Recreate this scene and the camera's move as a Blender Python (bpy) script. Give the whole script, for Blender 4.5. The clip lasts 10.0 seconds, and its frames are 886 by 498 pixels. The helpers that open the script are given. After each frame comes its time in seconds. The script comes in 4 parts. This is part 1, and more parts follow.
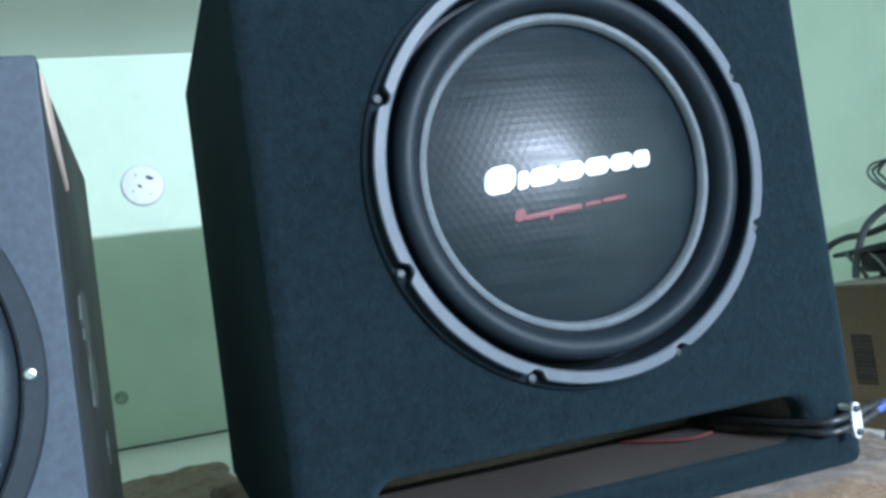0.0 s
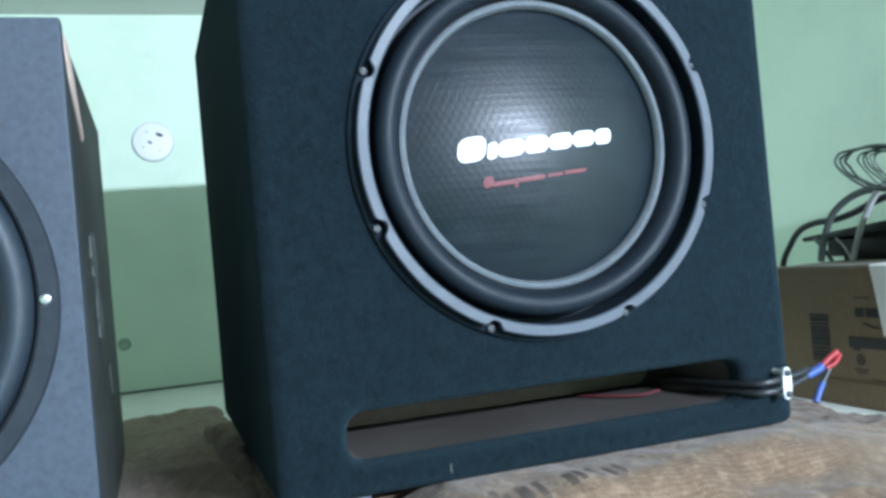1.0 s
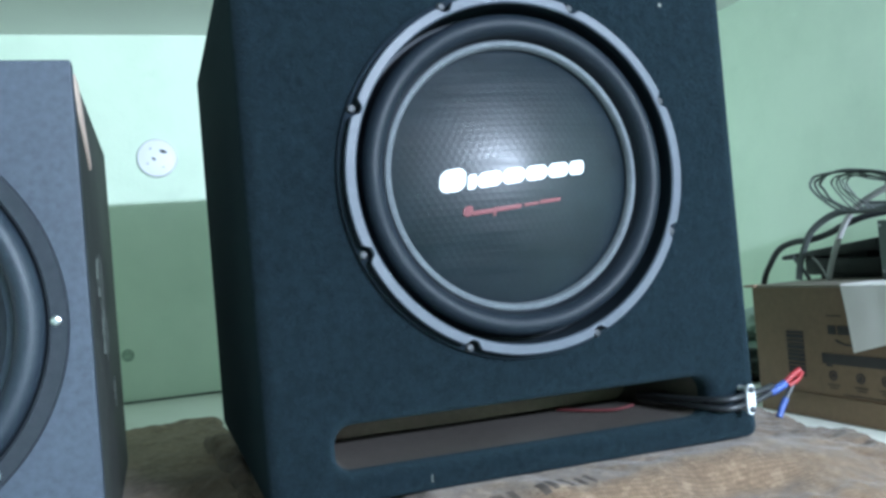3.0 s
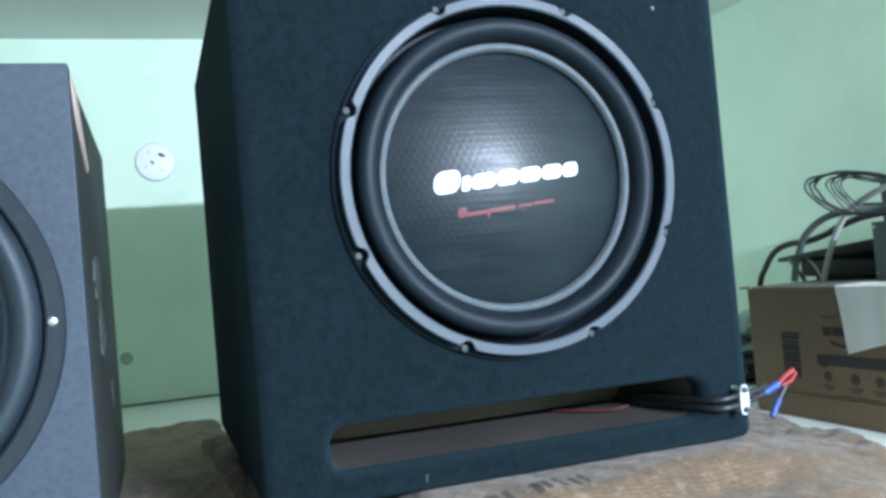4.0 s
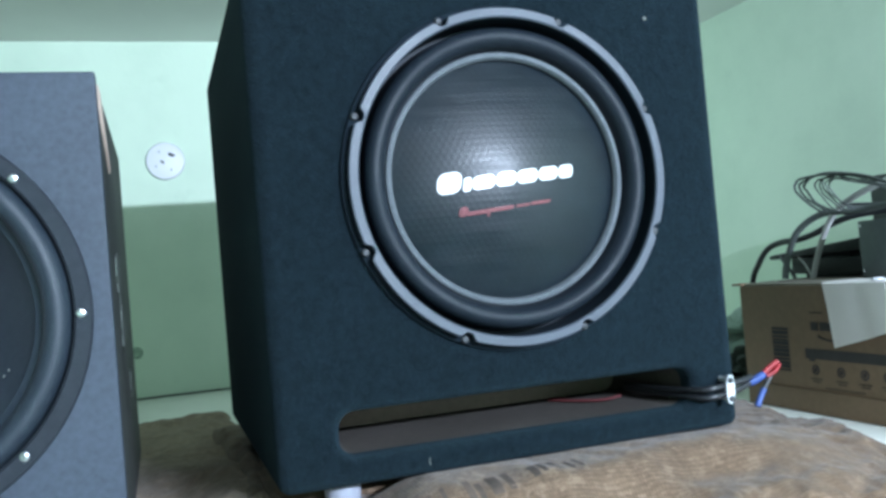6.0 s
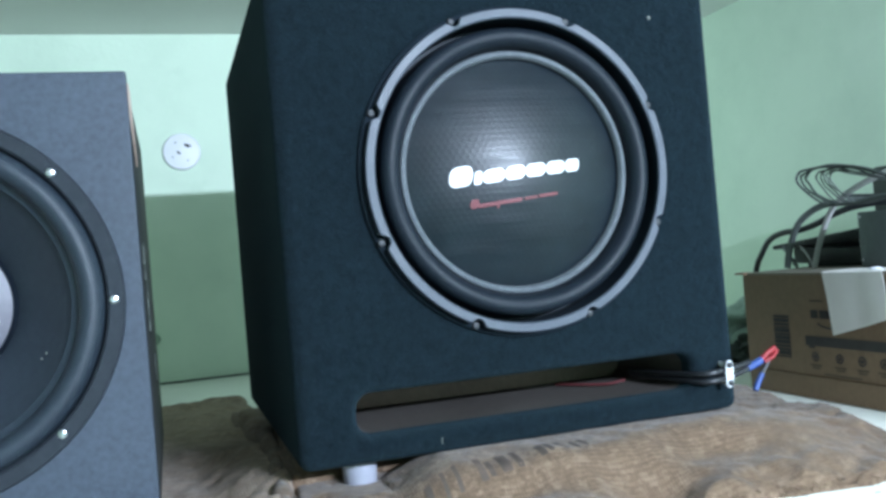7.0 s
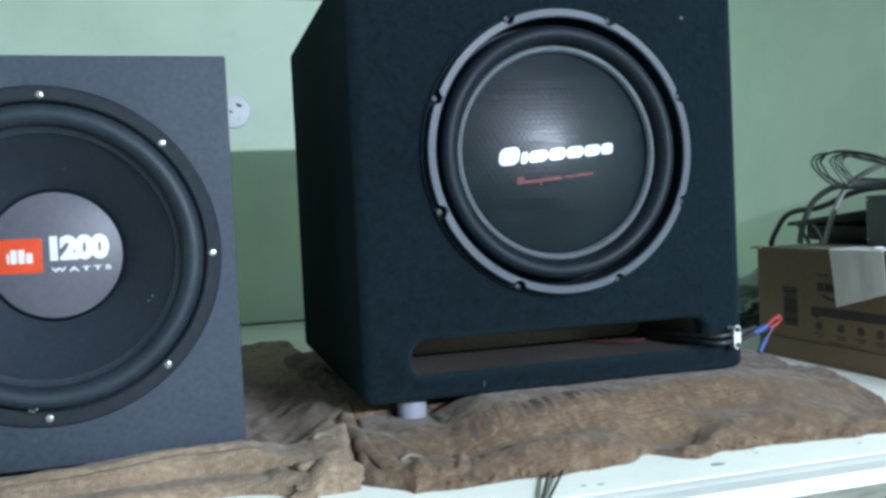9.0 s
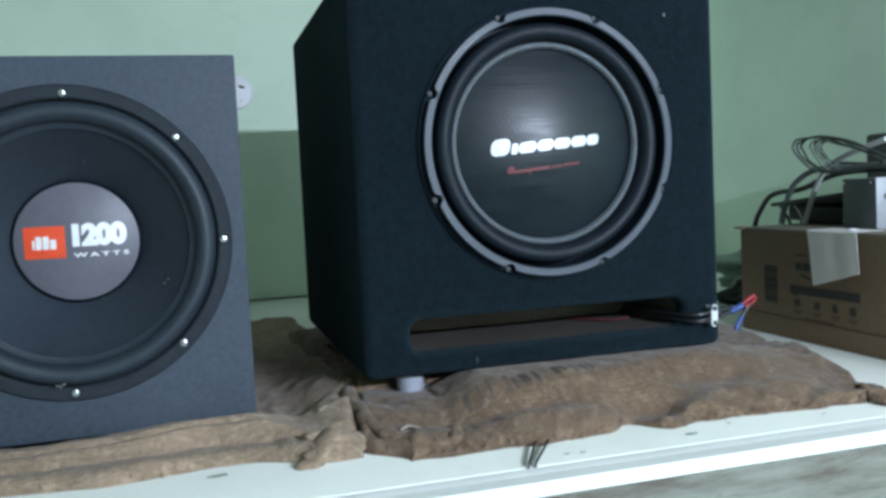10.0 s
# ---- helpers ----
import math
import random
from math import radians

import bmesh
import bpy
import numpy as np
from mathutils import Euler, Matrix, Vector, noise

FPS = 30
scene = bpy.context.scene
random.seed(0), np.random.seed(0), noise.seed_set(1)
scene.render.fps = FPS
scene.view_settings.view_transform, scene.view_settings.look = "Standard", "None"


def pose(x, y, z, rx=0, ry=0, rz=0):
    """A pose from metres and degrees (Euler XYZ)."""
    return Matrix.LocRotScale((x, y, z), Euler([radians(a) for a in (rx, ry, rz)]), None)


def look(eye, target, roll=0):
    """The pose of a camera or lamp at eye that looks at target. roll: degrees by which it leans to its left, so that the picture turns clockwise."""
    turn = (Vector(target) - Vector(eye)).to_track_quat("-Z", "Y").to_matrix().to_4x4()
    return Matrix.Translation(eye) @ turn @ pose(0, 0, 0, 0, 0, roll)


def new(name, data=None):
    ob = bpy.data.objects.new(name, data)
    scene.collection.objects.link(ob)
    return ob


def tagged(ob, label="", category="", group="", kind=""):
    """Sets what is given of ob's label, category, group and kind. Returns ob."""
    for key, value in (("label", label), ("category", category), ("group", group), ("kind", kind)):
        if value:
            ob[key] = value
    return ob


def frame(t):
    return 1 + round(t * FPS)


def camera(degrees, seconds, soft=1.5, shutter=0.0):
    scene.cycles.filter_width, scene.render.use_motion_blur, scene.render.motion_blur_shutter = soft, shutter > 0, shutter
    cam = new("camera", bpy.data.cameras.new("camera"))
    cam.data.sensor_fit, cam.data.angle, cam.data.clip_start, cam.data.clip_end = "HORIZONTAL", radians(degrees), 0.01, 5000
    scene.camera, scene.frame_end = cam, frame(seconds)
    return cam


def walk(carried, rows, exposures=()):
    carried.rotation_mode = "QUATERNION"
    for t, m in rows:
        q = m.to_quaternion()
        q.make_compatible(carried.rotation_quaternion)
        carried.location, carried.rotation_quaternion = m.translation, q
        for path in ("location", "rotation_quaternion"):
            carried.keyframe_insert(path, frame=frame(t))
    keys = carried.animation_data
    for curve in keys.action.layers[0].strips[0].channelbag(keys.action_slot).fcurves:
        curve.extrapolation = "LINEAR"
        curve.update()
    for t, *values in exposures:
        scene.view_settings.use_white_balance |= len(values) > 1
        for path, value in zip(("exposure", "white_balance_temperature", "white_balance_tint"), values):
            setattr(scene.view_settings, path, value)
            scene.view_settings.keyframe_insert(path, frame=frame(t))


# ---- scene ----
cam = camera(54.0, 10.0, soft=3.1)
PATH = [
    (0, (-0.288, -0.523, 0.231), (0.371, 1.363, 0.312), -7.9),
    (0.5, (-0.28, -0.543, 0.228), (0.395, 1.339, 0.289), -7.2),
    (1, (-0.287, -0.592, 0.217), (0.351, 1.304, 0.237), -5.1),
    (1.5, (-0.289, -0.635, 0.223), (0.349, 1.26, 0.249), -3.9),
    (2, (-0.29, -0.644, 0.227), (0.344, 1.253, 0.268), -4.4),
    (2.5, (-0.288, -0.641, 0.228), (0.343, 1.257, 0.266), -4.8),
    (4, (-0.283, -0.647, 0.225), (0.35, 1.249, 0.274), -5.0),
    (4.5, (-0.283, -0.654, 0.224), (0.354, 1.241, 0.274), -4.9),
    (5, (-0.287, -0.663, 0.225), (0.349, 1.232, 0.274), -5.1),
    (6.5, (-0.302, -0.705, 0.222), (0.316, 1.197, 0.259), -4.7),
    (7, (-0.31, -0.723, 0.224), (0.294, 1.183, 0.245), -4.8),
    (7.5, (-0.317, -0.736, 0.224), (0.284, 1.171, 0.228), -4.8),
    (8, (-0.321, -0.751, 0.223), (0.262, 1.162, 0.179), -4.4),
    (8.5, (-0.343, -0.778, 0.23), (0.219, 1.14, 0.163), -4.0),
    (9, (-0.37, -0.826, 0.237), (0.181, 1.095, 0.162), -2.7),
    (9.5, (-0.374, -0.86, 0.246), (0.177, 1.06, 0.137), -2.9),
    (10, (-0.382, -0.886, 0.254), (0.166, 1.032, 0.114), -2.8),
]
EXPOSURES = [(0.0, 0.02, 6400, 12), (2.5, 0.05, 6400, 12), (5.0, 0.0, 6350, 12), (6.5, -0.14, 6350, 12), (7.5, -0.2, 6400, 12),
             (8.0, -0.48, 6500, 12), (8.5, -0.60, 6600, 13), (9.0, -0.72, 6600, 13), (10.0, -0.93, 6600, 13)]
walk(cam, [(t, look(eye, target, roll)) for t, eye, target, roll in PATH], EXPOSURES)

# ---- world and light ----
world = bpy.data.worlds.new("room_air")
scene.world = world
world.use_nodes = True
world.node_tree.nodes["Background"].inputs[0].default_value = (0.75, 0.9, 1.0, 1)
world.node_tree.nodes["Background"].inputs[1].default_value = 0.05

TUBE = (0.50, -2.0, 0.712)          # tube light of the room, parallel to the back wall
lamp = bpy.data.lights.new("tube_light", "AREA")
lamp.shape, lamp.size, lamp.size_y = "RECTANGLE", 0.6, 0.03
lamp.energy, lamp.color = 100.0, (0.79, 0.95, 1.17)
lamp_ob = new("tube_light", lamp)
lamp_ob.matrix_world = look(TUBE, (TUBE[0] - 0.3, 1.0, 0.25))
# added fill: room side of the tube, aimed to bounce off the west wall
fill_lamp = bpy.data.lights.new("tube_room_side_fill", "AREA")
fill_lamp.shape, fill_lamp.size, fill_lamp.size_y = "RECTANGLE", 0.6, 0.03
fill_lamp.energy, fill_lamp.color = 37.0, (0.79, 0.95, 1.17)
fill_ob = new("tube_room_side_fill", fill_lamp)
fill_ob.matrix_world = look((TUBE[0], TUBE[1] - 0.02, TUBE[2]), (-2.2, -2.9, 0.1))


# ---- materials ----
def nodes_of(name):
    m = bpy.data.materials.new(name)
    m.use_nodes = True
    nt = m.node_tree
    return m, nt, nt.nodes["Principled BSDF"]


def link(nt, a, b):
    nt.links.new(a, b)


def coords(nt, scale=(1, 1, 1), rot=(0, 0, 0)):
    tc = nt.nodes.new("ShaderNodeTexCoord")
    mp = nt.nodes.new("ShaderNodeMapping")
    mp.inputs["Scale"].default_value = scale
    mp.inputs["Rotation"].default_value = [radians(a) for a in rot]
    link(nt, tc.outputs["Object"], mp.inputs["Vector"])
    return mp.outputs["Vector"]


def noise_tex(nt, vec, scale, detail=4.0, rough=0.55):
    n = nt.nodes.new("ShaderNodeTexNoise")
    n.inputs["Scale"].default_value = scale
    n.inputs["Detail"].default_value = detail
    n.inputs["Roughness"].default_value = rough
    link(nt, vec, n.inputs["Vector"])
    return n.outputs["Fac"]


def ramp(nt, fac, stops):
    r = nt.nodes.new("ShaderNodeValToRGB")
    els = r.color_ramp.elements
    while len(els) < len(stops):
        els.new(0.5)
    for e, (p, c) in zip(els, stops):
        e.position = p
        e.color = (*c, 1)
    link(nt, fac, r.inputs["Fac"])
    return r.outputs["Color"]


def mix(nt, fac, a, b, kind="MIX"):
    m = nt.nodes.new("ShaderNodeMix")
    m.data_type, m.blend_type = "RGBA", kind
    for sock, v in ((m.inputs[0], fac), (m.inputs[6], a), (m.inputs[7], b)):
        if isinstance(v, (int, float)):
            sock.default_value = v
        elif isinstance(v, tuple):
            sock.default_value = (*v, 1)
        else:
            link(nt, v, sock)
    return m.outputs[2]


def bump(nt, bsdf, height, strength, dist=0.002):
    b = nt.nodes.new("ShaderNodeBump")
    b.inputs["Strength"].default_value = strength
    b.inputs["Distance"].default_value = dist
    link(nt, height, b.inputs["Height"])
    link(nt, b.outputs["Normal"], bsdf.inputs["Normal"])


def surface(name, dark, light, fine=60.0, coarse=4.0, rough=0.6, metal=0.0, relief=0.15, spec=0.5, sheen=0.0, stretch=(1, 1, 1)):
    """Colour between two tones by coarse and fine noise, fine relief, uneven gloss."""
    m, nt, b = nodes_of(name)
    v = coords(nt, stretch)
    big = noise_tex(nt, v, coarse, 3)
    small = noise_tex(nt, v, fine, 5)
    col = mix(nt, 0.5, ramp(nt, big, [(0.3, dark), (0.7, light)]), ramp(nt, small, [(0.3, dark), (0.7, light)]))
    link(nt, col, b.inputs["Base Color"])
    rr = ramp(nt, big, [(0.3, (rough * 0.88,) * 3), (0.75, (min(1, rough * 1.12),) * 3)])
    link(nt, rr, b.inputs["Roughness"])
    b.inputs["Metallic"].default_value = metal
    b.inputs["Specular IOR Level"].default_value = spec
    if sheen:
        b.inputs["Sheen Weight"].default_value = sheen
        b.inputs["Sheen Roughness"].default_value = 0.6
    bump(nt, b, small, relief)
    return m


def wall_paint(name, base, dirt, grime=0.5):
    m, nt, b = nodes_of(name)
    v = coords(nt)
    stain = noise_tex(nt, v, 3.1, 6, 0.62)
    spots = noise_tex(nt, v, 17.0, 3)
    trowel = noise_tex(nt, coords(nt, (1, 1, 2.2)), 9.0, 4)
    fine = noise_tex(nt, v, 120.0, 3)
    c = mix(nt, ramp(nt, stain, [(0.45, (0, 0, 0)), (0.8, (grime,) * 3)]), base, dirt)
    c = mix(nt, ramp(nt, spots, [(0.66, (0, 0, 0)), (0.8, (0.35,) * 3)]), c, dirt)
    link(nt, c, b.inputs["Base Color"])
    b.inputs["Roughness"].default_value = 0.62
    b.inputs["Specular IOR Level"].default_value = 0.3
    bump(nt, b, mix(nt, 0.3, trowel, fine), 0.35, 0.004)
    return m


def burlap(name, tone=1.0, weave_depth=0.8, warm=1.0, relief=0.9, worn=0.0):
    """Jute: tone scales the straw colour, weave_depth the dark gaps between threads, worn evens the colour out."""
    def tint(r, g, bl):
        return (r * tone, g * tone * (1 - 0.045 * warm), bl * tone * (1 - 0.07 * warm))

    m, nt, b = nodes_of(name)
    v = coords(nt)
    grain = noise_tex(nt, v, 170.0, 5, 0.7)
    wob = nt.nodes.new("ShaderNodeVectorMath")
    wob.operation = "SCALE"
    wob.inputs["Scale"].default_value = 1.0
    off = nt.nodes.new("ShaderNodeTexNoise")
    off.inputs["Scale"].default_value = 25.0
    link(nt, v, off.inputs["Vector"])
    sc = nt.nodes.new("ShaderNodeVectorMath")
    sc.operation = "SCALE"
    sc.inputs["Scale"].default_value = 0.005
    link(nt, off.outputs["Color"], sc.inputs[0])
    add = nt.nodes.new("ShaderNodeVectorMath")
    add.operation = "ADD"
    link(nt, v, add.inputs[0])
    link(nt, sc.outputs[0], add.inputs[1])
    threads = []
    for axis, per_metre in (("X", 112.0), ("Y", 92.0)):
        w = nt.nodes.new("ShaderNodeTexWave")
        w.bands_direction = axis
        w.inputs["Scale"].default_value = per_metre
        w.inputs["Distortion"].default_value = 0.5
        w.inputs["Detail"].default_value = 2.0
        w.inputs["Detail Scale"].default_value = 3.0
        link(nt, add.outputs[0], w.inputs["Vector"])
        threads.append(w.outputs["Fac"])
    weave = mix(nt, 1.0, threads[0], threads[1], "MULTIPLY")
    big = noise_tex(nt, v, 6.0, 6, 0.65)
    mid = noise_tex(nt, v, 30.0, 5, 0.7)
    patch = noise_tex(nt, v, 13.0, 4, 0.6)
    base = ramp(nt, big, [(0.34, tint(0.075, 0.052, 0.036)), (0.5, tint(0.19, 0.135, 0.095)), (0.68, tint(0.36, 0.265, 0.185))])
    base = mix(nt, 0.45, base, ramp(nt, mid, [(0.34, tint(0.085, 0.062, 0.042)), (0.66, tint(0.36, 0.27, 0.175))]))
    base = mix(nt, 0.42, base, ramp(nt, grain, [(0.34, tint(0.08, 0.055, 0.038)), (0.66, tint(0.47, 0.345, 0.24))]))
    flecks = noise_tex(nt, v, 75.0, 4, 0.75)
    base = mix(nt, ramp(nt, flecks, [(0.50, (0, 0, 0)), (0.64, (0.75,) * 3)]), base, tint(0.50, 0.385, 0.28))
    base = mix(nt, worn, base, tint(0.24, 0.185, 0.135))
    gaps = mix(nt, 1.0, ramp(nt, weave, [(0.03, (weave_depth,) * 3), (0.30, (0, 0, 0))]), ramp(nt, patch, [(0.40, (0.15,) * 3), (0.58, (1, 1, 1))]), "MULTIPLY")
    base = mix(nt, gaps, base, tint(0.06, 0.042, 0.028))
    link(nt, base, b.inputs["Base Color"])
    b.inputs["Roughness"].default_value = 0.95
    b.inputs["Specular IOR Level"].default_value = 0.1
    b.inputs["Sheen Weight"].default_value = 0.15
    bump(nt, b, mix(nt, 0.75, weave, grain), relief, 0.003)
    return m


def plain(name, col, rough=0.5, metal=0.0, spec=0.5):
    m, nt, b = nodes_of(name)
    n = noise_tex(nt, coords(nt), 90.0, 3)
    dark = tuple(c * 0.85 for c in col)
    link(nt, ramp(nt, n, [(0.3, dark), (0.7, col)]), b.inputs["Base Color"])
    b.inputs["Roughness"].default_value = rough
    b.inputs["Metallic"].default_value = metal
    b.inputs["Specular IOR Level"].default_value = spec
    return m


M_WALL = wall_paint("mint_wall_paint", (0.670, 0.80, 0.655), (0.505, 0.64, 0.510), 0.7)
M_CEIL = wall_paint("ceiling_limewash", (0.72, 0.73, 0.70), (0.62, 0.63, 0.60), 0.5)
M_SHELF = wall_paint("shelf_paint", (0.88, 0.90, 0.82), (0.58, 0.60, 0.50), 0.4)
M_LIP = wall_paint("lip_white_paint", (0.88, 0.90, 0.85), (0.62, 0.63, 0.56), 0.5)
# paints of the unseen room walls, toned for the fill they bounce
M_ROOMBOUNCE = wall_paint("unseen_room_paint", (0.34, 0.62, 0.42), (0.27, 0.50, 0.34), 0.4)
M_WESTBOUNCE = wall_paint("unseen_bounce_wall_paint", (0.60, 0.76, 0.60), (0.50, 0.65, 0.50), 0.4)
M_FLOOR = surface("cement_floor", (0.2, 0.2, 0.19), (0.34, 0.33, 0.31), 40, 3, 0.7)


def ledge_paint():
    m, nt, b = nodes_of("ledge_worn_paint")
    v = coords(nt, (0.55, 1, 3.2))
    n1 = noise_tex(nt, v, 8.0, 7, 0.7)
    n2 = noise_tex(nt, v, 22.0, 6, 0.7)
    c = ramp(nt, n1, [(0.36, (0.098, 0.082, 0.062)), (0.48, (0.185, 0.19, 0.158)), (0.62, (0.245, 0.262, 0.22))])
    c = mix(nt, ramp(nt, n2, [(0.60, (0, 0, 0)), (0.70, (0.7,) * 3)]), c, (0.06, 0.055, 0.045))
    link(nt, c, b.inputs["Base Color"])
    b.inputs["Roughness"].default_value = 0.75
    bump(nt, b, n2, 0.5, 0.004)
    return m


M_LEDGE = ledge_paint()


def carpet():
    m, nt, b = nodes_of("black_box_carpet")
    v = coords(nt)
    fib = noise_tex(nt, v, 420.0, 4, 0.7)
    clump = noise_tex(nt, v, 125.0, 4, 0.7)
    rub = noise_tex(nt, v, 5.0, 4)
    c = mix(nt, 0.35, ramp(nt, clump, [(0.36, (0.0006, 0.0018, 0.0027)), (0.64, (0.0044, 0.0092, 0.0132))]),
            ramp(nt, rub, [(0.3, (0.0020, 0.0050, 0.0068)), (0.75, (0.0034, 0.0078, 0.0112))]))
    c = mix(nt, ramp(nt, fib, [(0.52, (0, 0, 0)), (0.72, (0.6,) * 3)]), c, (0.010, 0.018, 0.025))
    link(nt, c, b.inputs["Base Color"])
    b.inputs["Roughness"].default_value = 1.0
    b.inputs["Specular IOR Level"].default_value = 0.08
    b.inputs["Sheen Weight"].default_value = 0.06
    b.inputs["Sheen Tint"].default_value = (0.45, 0.8, 1.0, 1)
    b.inputs["Sheen Roughness"].default_value = 0.7
    bump(nt, b, mix(nt, 0.5, fib, clump), 0.9, 0.004)
    return m


def honeycomb_cone():
    """Black cone pressed with a honeycomb: three sets of ridges at 60 degrees, and faint bands along the weave."""
    m, nt, b = nodes_of("glossy_black_cone")
    v = coords(nt)
    n = noise_tex(nt, v, 30.0, 3)
    bands = noise_tex(nt, coords(nt, (0.10, 0.10, 1.0)), 150.0, 2)
    cells = None
    for turn in (0, 60, 120):
        w = nt.nodes.new("ShaderNodeTexWave")
        w.bands_direction = "Z"
        w.inputs["Scale"].default_value = 60.0
        link(nt, coords(nt, (1, 1, 1), (0, turn, 0)), w.inputs["Vector"])
        cells = w.outputs["Fac"] if cells is None else mix(nt, 0.5 if turn == 60 else 0.33, cells, w.outputs["Fac"])
    link(nt, ramp(nt, n, [(0.3, (0.002, 0.006, 0.0095)), (0.7, (0.0045, 0.0105, 0.0155))]), b.inputs["Base Color"])
    link(nt, ramp(nt, bands, [(0.3, (0.34,) * 3), (0.7, (0.44,) * 3)]), b.inputs["Roughness"])
    b.inputs["Specular IOR Level"].default_value = 0.38
    bump(nt, b, mix(nt, 0.5, cells, bands), 0.17, 0.0010)
    return m


M_CARPET = carpet()
M_CONE = honeycomb_cone()
M_RUBBER = surface("black_rubber", (0.0035, 0.0075, 0.0125), (0.0065, 0.0120, 0.0190), 150, 14, 0.60, relief=0.08, spec=0.29)
M_FLANGE = surface("black_coated_steel", (0.004, 0.0085, 0.013), (0.0075, 0.014, 0.021), 120, 10, 0.85, relief=0.05, spec=0.15)
M_TRIM = surface("grey_trim_ring", (0.037, 0.047, 0.063), (0.051, 0.063, 0.083), 90, 9, 0.55, relief=0.05)
M_EDGE = surface("cone_edge_band", (0.064, 0.076, 0.086), (0.116, 0.132, 0.145), 160, 18, 0.72, relief=0.08)
M_MDFLIFT = surface("raw_board_shade_lift", (0.20, 0.135, 0.110), (0.28, 0.200, 0.165), 180, 9, 0.9, relief=0.2)
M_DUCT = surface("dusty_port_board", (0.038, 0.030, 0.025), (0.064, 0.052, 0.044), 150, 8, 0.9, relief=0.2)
M_VINYL = surface("charcoal_vinyl", (0.0165, 0.0255, 0.0385), (0.0480, 0.0630, 0.0870), 190, 5.5, 0.60, relief=0.14, spec=0.42)
M_SIDE = surface("scuffed_black_side", (0.010, 0.013, 0.013), (0.045, 0.05, 0.045), 26, 5, 0.7, relief=0.3)
M_BARE = surface("bare_wood_edge", (0.62, 0.46, 0.38), (0.78, 0.62, 0.52), 120, 12, 0.8, relief=0.15)
M_SCRAPE = surface("pale_lint", (0.09, 0.10, 0.09), (0.18, 0.19, 0.17), 60, 14, 0.85, relief=0.3)
M_SIDESCRAPE = surface("dull_scraped_side", (0.045, 0.058, 0.050), (0.115, 0.135, 0.115), 70, 30, 0.85, relief=0.3)
M_PAPER_CONE = surface("black_paper_cone", (0.0105, 0.0177, 0.0276), (0.0221, 0.0331, 0.0464), 160, 9, 0.75, relief=0.15)
M_FOAM = surface("woofer_surround", (0.0086, 0.0158, 0.0250), (0.0173, 0.0278, 0.0394), 200, 12, 0.62, relief=0.08)
M_GASKET = surface("dull_black_gasket", (0.0120, 0.0165, 0.0215), (0.0250, 0.0310, 0.0385), 180, 10, 0.8, relief=0.1, spec=0.25)
M_CAP = surface("grey_dust_cap", (0.0938, 0.0912, 0.1125), (0.1313, 0.1250, 0.1500), 170, 12, 0.5, relief=0.12)
M_SCREW = surface("bright_screw", (0.55, 0.55, 0.56), (0.8, 0.8, 0.82), 300, 30, 0.28, metal=1.0, relief=0.1)
M_CLAMP = surface("bright_clamp_metal", (0.62, 0.63, 0.66), (0.78, 0.79, 0.82), 200, 20, 0.38, metal=0.35, relief=0.05)
M_DKSCREW = surface("dark_screw", (0.03, 0.033, 0.036), (0.08, 0.085, 0.09), 300, 30, 0.55, metal=0.5, relief=0.1)
M_SILVER = plain("silver_print", (0.80, 0.82, 0.84), 0.4, 0.15)
M_REDPRINT = plain("red_print", (0.15, 0.028, 0.034), 0.5)
M_ORANGE = plain("orange_print", (0.85, 0.085, 0.03), 0.4)
M_WHITE = plain("white_print", (0.86, 0.85, 0.85), 0.45)
M_PLASTIC = surface("white_plastic", (0.74, 0.74, 0.80), (0.82, 0.82, 0.88), 90, 8, 0.45, relief=0.03)
M_FOOT = surface("pale_foot_plastic", (0.29, 0.30, 0.36), (0.36, 0.37, 0.43), 90, 8, 0.5, relief=0.03)
M_BLACKCABLE = plain("black_cable_sheath", (0.018, 0.02, 0.024), 0.42)
M_GREYCABLE = plain("grey_cable_sheath", (0.13, 0.145, 0.14), 0.55)
M_LOOPCABLE = plain("dusty_dark_cable_sheath", (0.080, 0.094, 0.090), 0.6)
M_PALECABLE = plain("pale_cable_sheath", (0.58, 0.58, 0.57), 0.5)
# red wire inside the port, the port's shade put into its colour
M_SHADERED = plain("shaded_red_wire", (0.10, 0.016, 0.018), 0.7)
M_RED = plain("red_wire", (0.29, 0.018, 0.022), 0.55)
M_BLUE = plain("blue_wire", (0.03, 0.07, 0.25), 0.55)
M_CARD = surface("brown_cardboard", (0.190, 0.122, 0.074), (0.262, 0.174, 0.108), 140, 5, 0.85, relief=0.12)
M_CARDTOP = surface("dusty_cardboard", (0.21, 0.18, 0.14), (0.31, 0.27, 0.22), 60, 9, 0.9, relief=0.15)
M_INK = plain("faded_print", (0.045, 0.04, 0.038), 0.8)
M_INK2 = plain("thin_print", (0.085, 0.065, 0.045), 0.85)
M_PAPER = surface("cream_paper", (0.78, 0.73, 0.70), (0.86, 0.82, 0.79), 30, 8, 0.85, relief=0.1)
M_BURLAP = burlap("jute_burlap", 0.62, 0.34, 2.2, 0.45, 0.28)
M_OLDJUTE = burlap("washed_out_jute", 1.16, 0.30, 0.8, 0.7, 0.45)
M_SACKINK = surface("sack_print", (0.045, 0.036, 0.031), (0.13, 0.092, 0.07), 60, 20, 0.95, relief=0.3)
M_FOOTSHADE = surface("wall_foot_shade", (0.05, 0.07, 0.06), (0.16, 0.21, 0.17), 60, 40, 0.9, relief=0.3)
